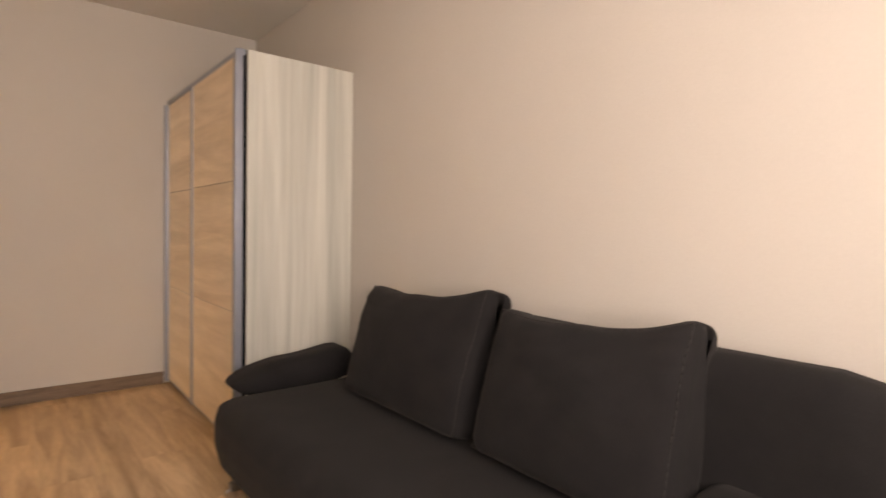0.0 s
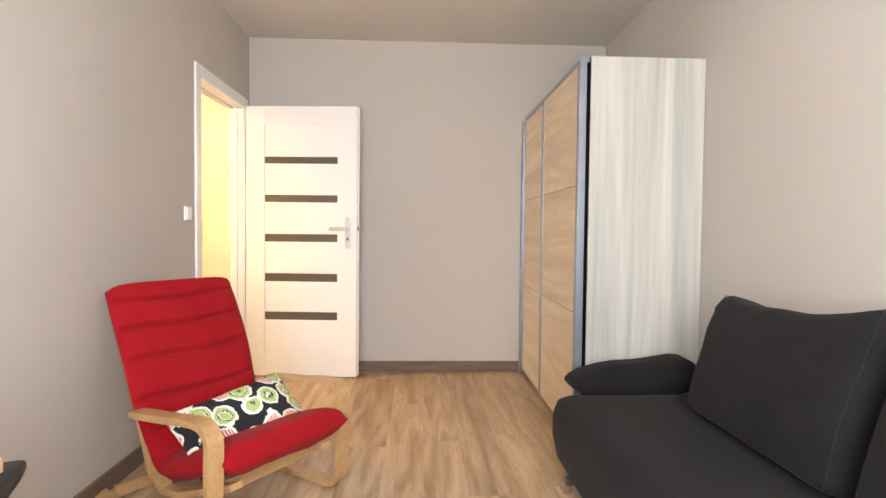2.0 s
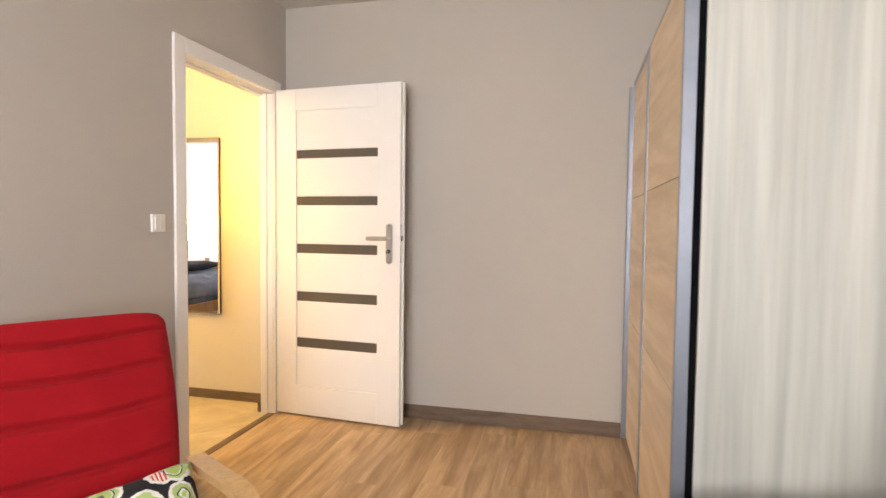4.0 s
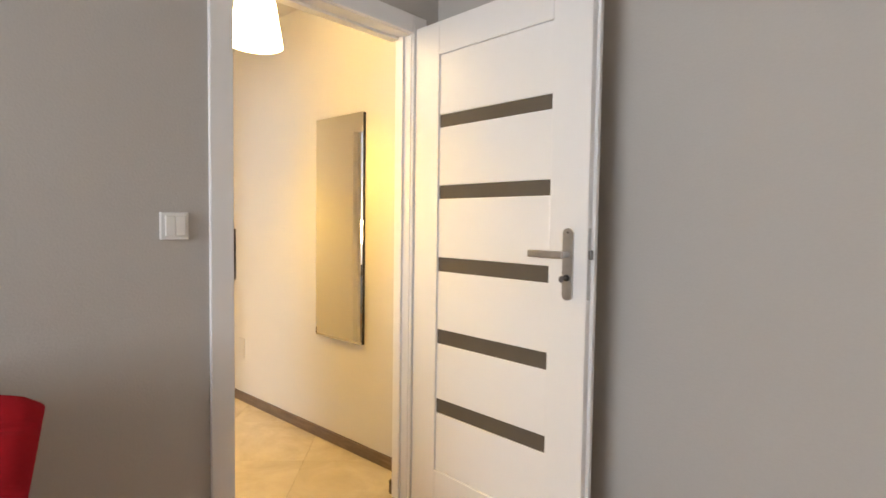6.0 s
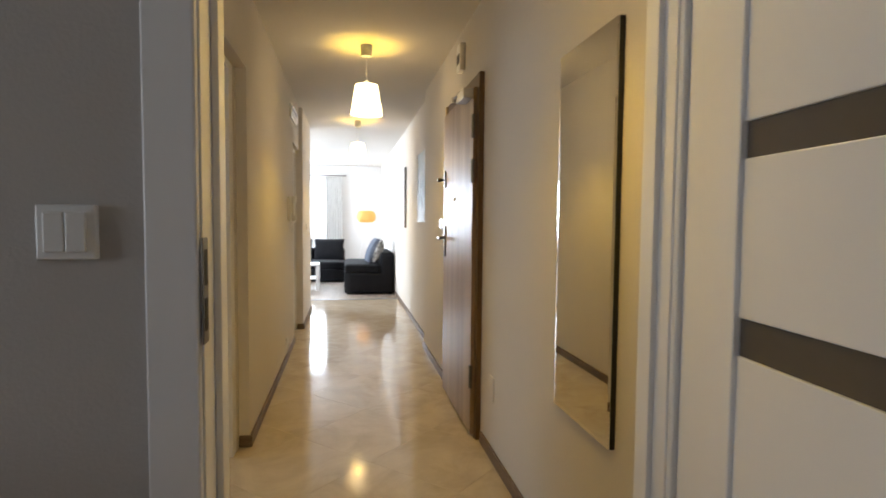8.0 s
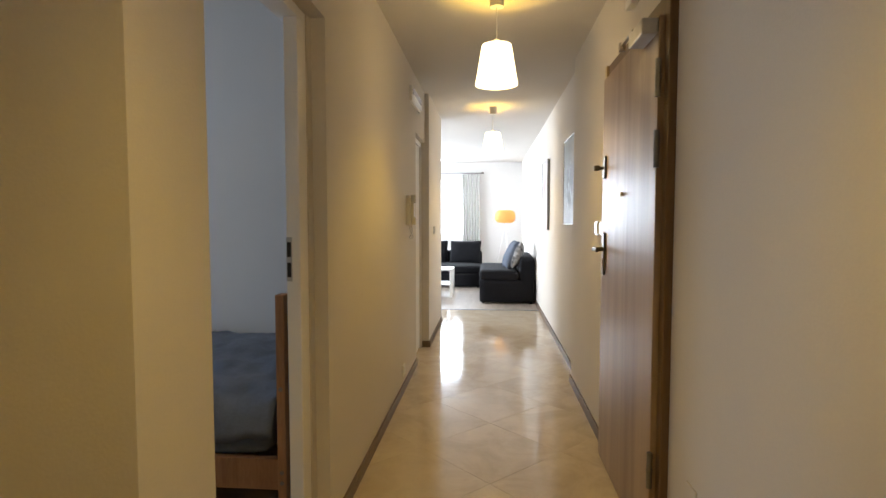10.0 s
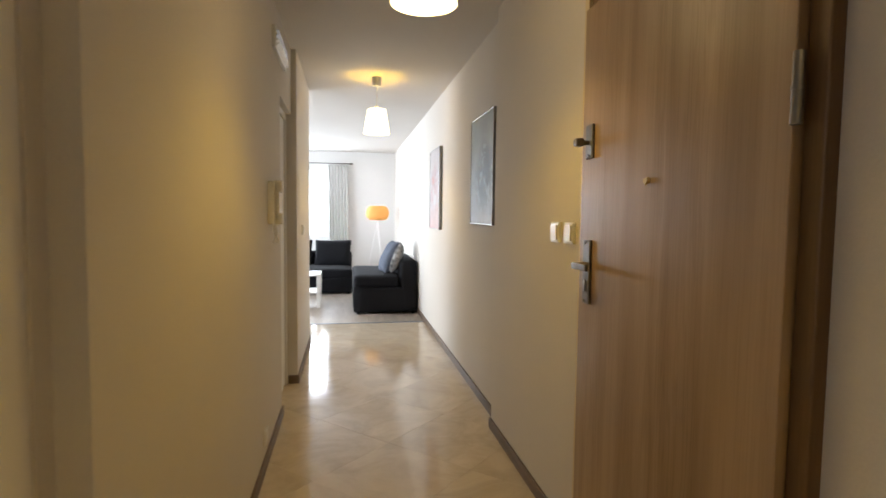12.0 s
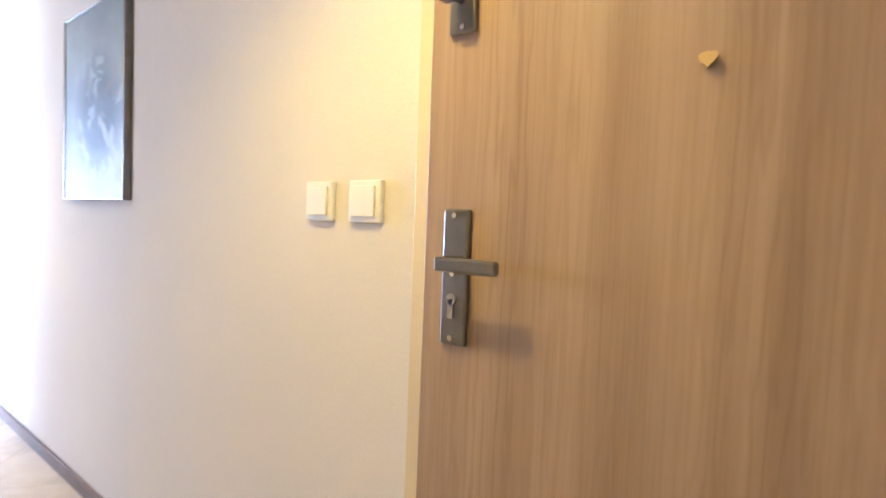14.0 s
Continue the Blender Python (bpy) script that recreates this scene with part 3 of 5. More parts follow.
def interior_door():
    W = 0.838
    d = thing("door_1", (0.018, 3.983, 0), "white open interior door with five dark glass strips", "door", rz=-4.1)
    d["kind"] = "structure"
    Z0, Z1, th = 0.012, 2.035, 0.040
    lo, hi = 0.142, 0.692

    def p(nm, spec, mt, lab="", bev=0.0025):
        return part(nm, boxes(spec, bevel=bev), mt, d, lab, local=True)
    p("stile", (0, lo, 0, th, Z0, Z1), M["white"])
    p("stile", (hi, W, 0, th, Z0, Z1), M["white"])
    p("top_rail", (lo, hi, 0, th, 1.902, Z1), M["white"])
    p("bottom_rail", (lo, hi, 0, th, Z0, 0.195), M["white"])
    slats = [(1.611, 1.662), (1.323, 1.377), (1.027, 1.085), (0.728, 0.788), (0.438, 0.498)]
    top = 1.902
    for a, b in slats:
        p("panel", (lo, hi, 0.007, th - 0.007, b, top), M["white"])
        p("glass_strip", (lo, hi, 0.012, th - 0.012, a, b), M["slat_glass"], "dark bronze glass strip", 0)
        top = a
    p("panel", (lo, hi, 0.007, th - 0.007, 0.195, top), M["white"])
    hx = 0.770
    for side in (-1, 1):
        y0 = 0 if side < 0 else th
        plate = part("handle_plate", stadium(hx, 0.978, 1.215, 0.0195, y0, y0 + side * 0.007), M["steel"], d, "brushed nickel handle plate", local=True)
        part("lever", lever(hx, y0, 1.128, -0.128, side * 0.05), M["steel"], plate, local=True)
        part("screw", rod(bmesh.new(), (hx, y0 + side * 0.006, 1.2), (hx, y0 + side * 0.0085, 1.2), 0.004), M["dark_steel"], plate, local=True)
        if side < 0:
            k = bmesh.new()
            rod(k, (hx, y0 - 0.006, 1.052), (hx, y0 - 0.032, 1.052), 0.003)
            bmesh.ops.create_cone(k, cap_ends=True, segments=16, radius1=0.011, radius2=0.011, depth=0.004, matrix=pose(hx, y0 - 0.04, 1.05, 0, 90, 0))
            part("key", k, M["dark_steel"], plate, "small dark key in the lock", local=True)
            part("escutcheon", rod(bmesh.new(), (hx, y0 - 0.0065, 1.052), (hx, y0 - 0.012, 1.052), 0.011), M["black"], plate, local=True)
    part("latch_plate", boxes((W, W + 0.0015, 0.003, 0.020, 0.985, 1.215), bevel=0.0005), M["steel"], d, local=True)
    part("latch", boxes((W + 0.0015, W + 0.012, 0.005, 0.018, 1.115, 1.145), bevel=0.002), M["dark_steel"], d, local=True)
    p("rebate_lip", (W + 0.0004, W + 0.013, 0.0235, th, Z0 + 0.006, Z1 - 0.002), M["white"], "", 0.002)
    for z in (0.30, 1.22, 1.76):
        h = bmesh.new()
        rod(h, (-0.009, 0.006, z - 0.03), (-0.009, 0.006, z + 0.03), 0.0065)
        rod(h, (-0.009, 0.006, z - 0.036), (-0.009, 0.006, z + 0.036), 0.004)
        part("hinge", h, M["steel"], d, local=True)
    return d


interior_door()

# second bedroom's doorway in the hall: a lining set behind a plain reveal
f2 = tagged(new("door_frame_2"), "white lining of the second bedroom doorway", "door frame", kind="structure")
f2.location = (-1.7, 2.74, 0)
part("jamb", boxes((-2.06, -1.975, 2.775, 2.828, 0, 1.97), bevel=0.004), M["white"], f2)
part("jamb", boxes((-1.31, -1.237, 2.75, 2.786, 0, 1.97), bevel=0.004), M["white"], f2)
part("head", boxes((-2.06, -1.237, 2.75, 2.828, 1.97, 2.006), bevel=0.003), M["white"], f2)
part("reveal", boxes((-2.113, -2.06, 2.75, 2.832, 0, 2.006)), M["wall"], f2, "painted plaster reveal")
s2 = part("strike_plate", boxes((-1.975, -1.973, 2.7755, 2.797, 1.03, 1.19), bevel=0.0005), M["steel"], f2, "steel strike plate")
part("latch_hole", boxes((-1.9732, -1.9724, 2.779, 2.7935, 1.118, 1.172)), M["black"], s2)
part("latch_hole", boxes((-1.9732, -1.9724, 2.779, 2.7935, 1.045, 1.098)), M["black"], s2)
structure("threshold", boxes((-1.975, -1.237, 2.745, 2.79, -0.01, 0.005), bevel=0.002), M["alu"], "grey metal threshold strip", "threshold")

# bathroom doorway further down the hall
d3 = thing("door_3", (-5.0, 2.83, 0), "closed white interior door in a reveal", "door")
d3["kind"] = "structure"
part("leaf", boxes((-5.23, -4.66, 2.80, 2.838, 0.008, 1.93), bevel=0.003), M["white"], d3)
part("jamb", boxes((-5.27, -5.23, 2.79, 2.852, 0, 1.97), bevel=0.002), M["white"], d3)
part("jamb", boxes((-4.66, -4.62, 2.79, 2.852, 0, 1.97), bevel=0.002), M["white"], d3)
part("head", boxes((-5.23, -4.66, 2.79, 2.852, 1.93, 1.97), bevel=0.002), M["white"], d3)


def entrance_door():
    d = thing("door_4", (-2.56, 4.1, 0), "closed wood-grain entrance door with dark steel fittings", "door")
    d["kind"] = "structure"
    part("leaf", boxes((-3.02, -2.124, 4.088, 4.136, 0.012, 1.962), bevel=0.003), M["entrance"], d)
    part("jamb", boxes((-2.1205, -2.072, 4.108, 4.20, 0, 2.035), bevel=0.004), M["entrance_frame"], d, "dark brown jamb")
    part("jamb", boxes((-3.058, -3.024, 4.100, 4.20, 0, 2.035), bevel=0.003), M["pale_jamb"], d, "cream painted jamb")
    part("reveal", boxes((-3.092, -3.058, YN + 0.001, 4.20, 0, 2.035)), M["wall"], d, "painted plaster edge")
    part("head", boxes((-3.024, -2.1205, 4.112, 4.20, 1.968, 2.035), bevel=0.003), M["entrance_frame"], d)
    for z in (0.35, 1.50, 1.745):
        h = bmesh.new()
        rod(h, (-2.113, 4.085, z - 0.065), (-2.113, 4.085, z + 0.065), 0.0105)
        rod(h, (-2.113, 4.085, z - 0.004), (-2.113, 4.085, z + 0.004), 0.012)
        part("hinge", h, M["dark_steel"], d, "steel hinge")
    pl = part("handle_plate", boxes((-2.974, -2.924, 4.078, 4.088, 0.972, 1.187), bevel=0.004), M["dark_steel"], d, "dark nickel handle plate")
    lv = bmesh.new()
    rod(lv, (-2.938, 4.08, 1.103), (-2.938, 4.035, 1.103), 0.011)
    box(lv, -2.948, -2.838, 4.024, 4.038, 1.092, 1.114, bevel=0.005, seg=3)
    part("lever", lv, M["dark_steel"], pl)
    for z in (0.983, 1.085, 1.177):
        part("screw", rod(bmesh.new(), (-2.951, 4.079, z), (-2.951, 4.0755, z), 0.0045), M["chrome"], pl)
    cylb = rod(bmesh.new(), (-2.951, 4.079, 1.045), (-2.951, 4.074, 1.045), 0.009)
    box(cylb, -2.956, -2.946, 4.074, 4.079, 1.015, 1.045)
    part("lock_cylinder", cylb, M["steel"], pl)
    up = part("upper_lock", boxes((-2.978, -2.928, 4.078, 4.088, 1.457, 1.570), bevel=0.004), M["dark_steel"], d, "dark nickel upper lock")
    kn = bmesh.new()
    rod(kn, (-2.955, 4.08, 1.51), (-2.955, 4.055, 1.51), 0.008)
    box(kn, -2.970, -2.940, 4.03, 4.058, 1.496, 1.524, bevel=0.006, seg=3)
    part("knob", kn, M["dark_steel"], up)
    part("screw", rod(bmesh.new(), (-2.950, 4.079, 1.467), (-2.950, 4.0755, 1.467), 0.0045), M["chrome"], up)
    pe = bmesh.new()
    rod(pe, (-2.598, 4.09, 1.364), (-2.598, 4.080, 1.364), 0.0095, 0.0075, 20)
    ph = part("peephole", pe, M["brass"], d, "small brass peephole")
    hb, front, rear = bmesh.new(), [], []
    for i in range(28):
        a = 2 * math.pi * i / 28
        hx = 0.0105 * math.sin(a) ** 3
        hz = 0.00066 * (13 * math.cos(a) - 5 * math.cos(2 * a) - 2 * math.cos(3 * a) - math.cos(4 * a))
        front.append(hb.verts.new((-2.596 + hx, 4.0765, 1.362 + hz)))
        rear.append(hb.verts.new((-2.596 + hx, 4.0805, 1.362 + hz)))
    hb.faces.new(front)
    hb.faces.new(rear[::-1])
    for i in range(28):
        hb.faces.new((front[i - 1], front[i], rear[i], rear[i - 1]))
    bmesh.ops.recalc_face_normals(hb, faces=hb.faces)
    part("cover", hb, M["brass"], ph, "heart-shaped swivel cover")
    cl = part("door_closer", boxes((-2.31, -2.124, 4.03, 4.088, 1.90, 1.955), bevel=0.006), M["steel"], d, "silver overhead door closer")
    ar = bmesh.new()
    box(ar, -2.46, -2.28, 4.035, 4.05, 1.957, 1.968, bevel=0.003)
    rod(ar, (-2.46, 4.042, 1.94), (-2.46, 4.042, 1.972), 0.014)
    part("arm", ar, M["steel"], cl)
    d.location.x += 0.072
    return d


entrance_door()

# ---- first bedroom: furniture ----


def wardrobe():
    w = thing("wardrobe", (2.45, 3.38, 0), "tall wardrobe with pale oak sliding doors and aluminium rails", "wardrobe")
    y0, y1, top = 2.602, 4.125, 2.016
    part("side_panel", boxes((2.1715, 2.764, y0, y0 + 0.02, 0.0, top), bevel=0.0015), M["ward_side"], w, "pale grey wood side panel")
    part("side_panel", boxes((2.164, 2.764, y1 - 0.02, y1, 0.0, top), bevel=0.0015), M["ward_side"], w)
    part("top", boxes((2.164, 2.764, y0 + 0.02, y1 - 0.02, top - 0.02, top)), M["ward_side"], w)
    part("back", boxes((2.752, 2.764, y0 + 0.02, y1 - 0.02, 0.05, top - 0.02)), M["ward_side"], w)
    part("plinth", boxes((2.18, 2.20, y0 + 0.02, y1 - 0.02, 0.0, 0.05)), M["black"], w)
    part("track", boxes((2.130, 2.164, y0 + 0.004, y1, top - 0.03, top), bevel=0.002), M["alu"], w)
    part("track", boxes((2.135, 2.18, y0 + 0.004, y1, 0.012, 0.032), bevel=0.002), M["alu"], w)
    # added black strip: the gap's shade put in as colour
    part("edge_gap", boxes((2.150, 2.171, y0 + 0.010, y0 + 0.0195, 0.0, top - 0.004)), M["shadow_gap"], w, "black strip painted as the shade of the edge gap")
    part("edge_profile", boxes((2.112, 2.150, y0 + 0.001, y0 + 0.016, 0.02, top - 0.004), bevel=0.002), M["alu"], w, "blue-grey aluminium edge profile")
    for nm, xa, ya, yb in (("door", 2.122, y0 + 0.017, 3.45), ("door", 2.13, 3.452, y1 - 0.004)):
        zs = [0.035, 0.70, 1.365, top - 0.034]
        d = part(nm, boxes((xa + 0.003, xa + 0.022, ya + 0.03, yb - 0.03, zs[0], zs[3])), M["black"], w)
        for a, b in zip(zs, zs[1:]):
            part("panel", boxes((xa, xa + 0.02, ya + 0.038, yb - 0.038, a + 0.0015, b - 0.0015), bevel=0.0012), M["ward_door"], d)
        for a, b in ((ya, ya + 0.038), (yb - 0.038, yb)):
            out = 0.024 if b > 4.0 else 0.006
            part("rail", boxes((xa - out, xa + 0.026, a, b, zs[0] - 0.012, zs[3]), bevel=0.004), M["alu"], d, "grey aluminium grip rail")
    w.location.x += 0.015
    return w


wardrobe()


def sofa_bed():
    s = thing("sofa_bed", (2.35, 1.3, 0), "charcoal fabric sofa bed with loose back cushions", "sofa")
    L0, L1 = 0.10, 2.31
    seat = soft_box((0.405, (L1 - L0) / 2, 0.180), 0.10, 20, 0.012, 3.0)
    for v in seat.verts:
        if v.co.x < -0.15 and v.co.z < 0:
            v.co.x += 0.035 * min(1, -v.co.z / 0.15)
    part("seat", moved(seat, pose(2.325, (L0 + L1) / 2, 0.224)), M["sofa"], s, smooth=True)
    back = soft_box((0.075, (2.0 - L0) / 2 - 0.01, 0.28), 0.065, 16, 0.008, 3.0, 4.0)
    part("backrest", moved(back, pose(2.65, (L0 + 2.0) / 2 + 0.01, 0.565, 0, 0, 0)), M["sofa"], s, smooth=True)
    for y in (2.36, 0.38):
        a = soft_box((0.305, 0.11, 0.085), 0.078, 12, 0.010, 5.0, y)
        for v in a.verts:
            tip = max(0.0, (-v.co.x / 0.305 - 0.25) / 0.75)
            v.co.y *= 1 - 0.35 * tip ** 2
            v.co.z = v.co.z * (1 - 0.62 * tip ** 1.6) + 0.022 * tip ** 2 + 0.006 * noise.noise(Vector((v.co.x * 9, v.co.y * 9, y)))
        part("armrest", moved(a, pose(2.325, y, 0.433, 0, -6, 0)), M["sofa"], s, "rounded padded armrest", smooth=True)
    for x, y in ((1.962, 2.125), (1.962, 0.32)):
        part("roller", rod(bmesh.new(), (x, y - 0.012, 0.024), (x, y + 0.012, 0.024), 0.024, seg=20), M["chrome"], s, "small chrome roller", smooth=False)
        part("roller_fork", boxes((x - 0.006, x + 0.05, y - 0.016, y + 0.016, 0.040, 0.075), bevel=0.004), M["dark_steel"], s)
    for x, y in ((2.62, 2.2), (2.62, 0.32)):
        f = rod(bmesh.new(), (x, y, 0), (x, y, 0.10), 0.014, 0.016)
        part("leg", f, M["chrome"], s, "short chrome leg", smooth=True)
    return s


sofa_bed()


def back_cushion(y, w, h, seed, tilt=14):
    """A boxed cushion: domed faces, a side band and a sewn seam along its front edge."""
    t = 0.19

    def shaped(p):
        u, v = p.x / (w / 2), p.z / (h / 2)
        side = 1 if p.y > 0 else -1
        q = p.copy()
        dome = max(0.0, 1 - u * u) * max(0.0, 1 - v * v)
        q.y += side * (0.055 * dome - 0.030 * abs(u) ** 4 * max(0.0, v) ** 2)
        q.z -= 0.055 * max(0.0, v) ** 2 * (1 - abs(u) ** 2.2) + 0.036 * max(0.0, v) * max(0.0, u)
        q.z += 0.020 * max(0.0, v) ** 3 * max(0.0, -u) ** 3
        k = noise.noise(Vector((u * 1.6 + seed, v * 1.6, side * 2.0))) + 0.35 * noise.noise(Vector((u * 4 + seed, v * 5, side)))
        q.y += side * 0.012 * k
        crease = noise.noise(Vector((u * 2.5 + v * 6 + seed, v * 9 - u * 3, 5.0)))
        q.y += side * 0.006 * max(0.0, crease) * (abs(u * v) ** 0.5)
        return q
    place = pose(2.535, y, 0.404 + h / 2, 0, 0, 0) @ pose(0, 0, 0, 0, tilt, 0) @ pose(0, 0, 0, 0, 0, 90)
    bm = soft_box((w / 2, t / 2, h / 2), 0.046, 30)
    for vert in bm.verts:
        vert.co = shaped(vert.co)
    ob = part("back_cushion", moved(bm, place), M["sofa"], smooth=True)
    tagged(ob, "large charcoal fabric cushion leaning on the sofa back", "cushion", "sofa cushions")
    ring, cx, cz, r = [], w / 2, h / 2, 0.046
    n = 24
    corners = ((1, 1), (-1, 1), (-1, -1), (1, -1))
    for (sx, sz), (ex, ez) in zip(corners, corners[1:] + corners[:1]):
        for i in range(n):
            f = i / n
            px, pz = (sx + (ex - sx) * f) * (cx - r * 0.30), (sz + (ez - sz) * f) * (cz - r * 0.30)
            ring.append(shaped(Vector((px, t / 2 - r * 0.27, pz))))
    sb = bmesh.new()
    for p, q in zip(ring, ring[1:] + ring[:1]):
        rod(sb, p, q, 0.0017, seg=6)
    part("seam", moved(sb, place), M["sofa_seam"], ob, "raised grey seam", smooth=True)
    return ob


back_cushion(1.588, 0.755, 0.52, 1.3, 16)
back_cushion(0.815, 0.66, 0.515, 6.1, 14)


def armchair():
    c = thing("armchair", (0.512, 2.153, 0), "bentwood armchair with red cotton cushion", "armchair", rz=-35)
    hw, k = 0.313, 0.872
    for sy in (-hw, hw):
        pts = [(-0.10, 0.478), (0.0, 0.490), (0.12, 0.504), (0.24, 0.522)] + [(x, z) for x, z in arc(0.305, 0.452, 0.074, 94, -2, 9)] + [(0.376, 0.30), (0.368, 0.16)]
        pts += arc(0.288, 0.09, 0.078, 5, -92, 8) + [(0.10, 0.012), (-0.10, 0.013), (-0.32, 0.016), (-0.40, 0.022)]
        part("side_frame", band([(x, max(0.0122, z * k)) for x, z in pts], 0.062, 0.024, sy), M["beech"], c, smooth=False, local=True)
        seat_rail = [(0.37, 0.255), (0.20, 0.185), (0.05, 0.125), (-0.06, 0.11), (-0.14, 0.16), (-0.22, 0.37), (-0.28, 0.60), (-0.355, 0.78), (-0.40, 0.88)]
        part("seat_rail", band([(x, z * k) for x, z in seat_rail], 0.05, 0.024, sy * 0.70), M["beech"], c, local=True)
    for x, z in ((0.27, 0.185), (-0.33, 0.035), (-0.30, 0.60)):
        b = bmesh.new()
        w = 0.195 if x > 0 or z > 0.3 else hw - 0.03
        box(b, x - 0.012, x + 0.012, -w, w, z - 0.025, z + 0.025, bevel=0.004)
        part("crossbar", b, M["beech"], c, local=True)
    # the padded seat and back, one folded cushion with sewn channels
    path = [(0.43, 0.385), (0.37, 0.388), (0.30, 0.368), (0.15, 0.312), (0.02, 0.262), (-0.06, 0.255), (-0.12, 0.305), (-0.175, 0.44), (-0.235, 0.63), (-0.30, 0.77), (-0.365, 0.905), (-0.39, 0.932)]
    dense = []
    for a, b in zip(path, path[1:]):
        for i in range(24):
            f = i / 24
            dense.append((a[0] + (b[0] - a[0]) * f, a[1] + (b[1] - a[1]) * f))
    dense.append(path[-1])
    dense = [(x, z * 0.93 - 0.035 * (x > -0.1)) for x, z in dense]
    for _ in range(30):
        dense = [dense[0]] + [((p[0] + 2 * q[0] + r[0]) / 4, (p[1] + 2 * q[1] + r[1]) / 4) for p, q, r in zip(dense, dense[1:], dense[2:])] + [dense[-1]]
    bm = bmesh.new()
    n, cols = len(dense), 30
    seams = (0.575, 0.655, 0.735, 0.815, 0.89)
    sheets = []
    for side in (1, -1):
        grid = []
        for i, (x, z) in enumerate(dense):
            u = i / (n - 1)
            a, b = dense[max(0, i - 1)], dense[min(n - 1, i + 1)]
            t = Vector((b[0] - a[0], 0, b[1] - a[1])).normalized()
            nrm = Vector((t.z, 0, -t.x))
            line = []
            for j in range(cols + 1):
                v = 2 * j / cols - 1
                edge = max(0, 1 - abs(v) ** 6) ** 0.5 * min(1, min(u / 0.055, (1 - u) / 0.03 + 0.03)) ** 0.5
                dip = max(0.0, 1 - min(abs(u + 0.010 * math.cos(v * 1.4 + 0.3) + 0.0018 * math.sin(v * 4 + 9 * s) - s) for s in seams) / 0.008) if u > 0.40 else 0
                th = 0.066 * edge * (1 - 0.68 * dip ** 0.9 * (1 - 0.35 * max(0, v)))
                wr = 0.009 * noise.noise(Vector((u * 55 + v * 4, v * 2, 17))) * abs(v) ** 3 * (u > 0.5) + 0.004 * noise.noise(Vector((u * 70 + v * 6, v * 3.5, 11))) * (u > 0.45) + 0.013 * (abs(noise.noise(Vector((u * 38, v * 2.4, 8)))) - 0.25) * (u > 0.5) + 0.006 * noise.noise(Vector((u * 30, v * 2.0, side))) + 0.007 * noise.noise(Vector((u * 9, v * 3, 4)))
                w2 = 0.290 - 0.026 * math.exp(-((u - 0.46) / 0.15) ** 2) + 0.006 * math.sin(math.pi * max(0.0, (u - 0.6) / 0.4)) - 0.04 * max(0.0, (u - 0.94) / 0.06) ** 2
                p = Vector((x, v * w2, z)) + nrm * (-side) * (th + wr * edge) if side > 0 else Vector((x, v * w2, z)) + nrm * (th * (0.7 if u > 0.40 else 0.7 + 0.2 * min(1, (0.40 - u) / 0.15)))
                line.append(bm.verts.new(p))
            grid.append(line)
        sheets.append(grid)
    for s, grid in zip((1, -1), sheets):
        for i in range(n - 1):
            for j in range(cols):
                bm.faces.new((grid[i][j], grid[i + 1][j], grid[i + 1][j + 1], grid[i][j + 1]))
    a, b = sheets
    for i in range(n - 1):
        for j in (0, cols):
            bm.faces.new((a[i][j], a[i + 1][j], b[i + 1][j], b[i][j]))
    for i in (0, n - 1):
        for j in range(cols):
            bm.faces.new((a[i][j], a[i][j + 1], b[i][j + 1], b[i][j]))
    bmesh.ops.recalc_face_normals(bm, faces=bm.faces)
    part("seat_cushion", bm, M["red"], c, "red quilted cotton cushion", smooth=True, local=True)
    return c


armchair()


def floral_cushion():
    c = pillow(0.56, 0.325, 0.14, 24, 0.010, 2.0, 0.1)
    m = pose(0.512, 2.153, 0, 0, 0, -35) @ pose(0.13, 0.0, 0.335, 0, 0, 0) @ pose(0, 0, 0, 5, 0, 0) @ pose(0, 0, 0, 0, -50, 0) @ pose(0, 0, 0, 0, 0, 90)
    ob = part("throw_pillow", c, M["floral"], smooth=True)
    ob.matrix_basis = m
    return tagged(ob, "black throw pillow with green and white flowers", "pillow")


floral_cushion()


def desk():
    d = thing("desk", (0.34, 0.1, 0), "light beech desk with a plain board top", "desk")
    part("top", boxes((0.02, 0.65, -0.70, 0.767, 0.725, 0.75), bevel=0.002), M["desk"], d)
    for y in (-0.67, 0.12):
        part("side", boxes((0.04, 0.62, y, y + 0.02, 0, 0.725), bevel=0.001), M["desk"], d)
    part("back", boxes((0.05, 0.066, -0.65, 0.12, 0.35, 0.725)), M["desk"], d)


desk()


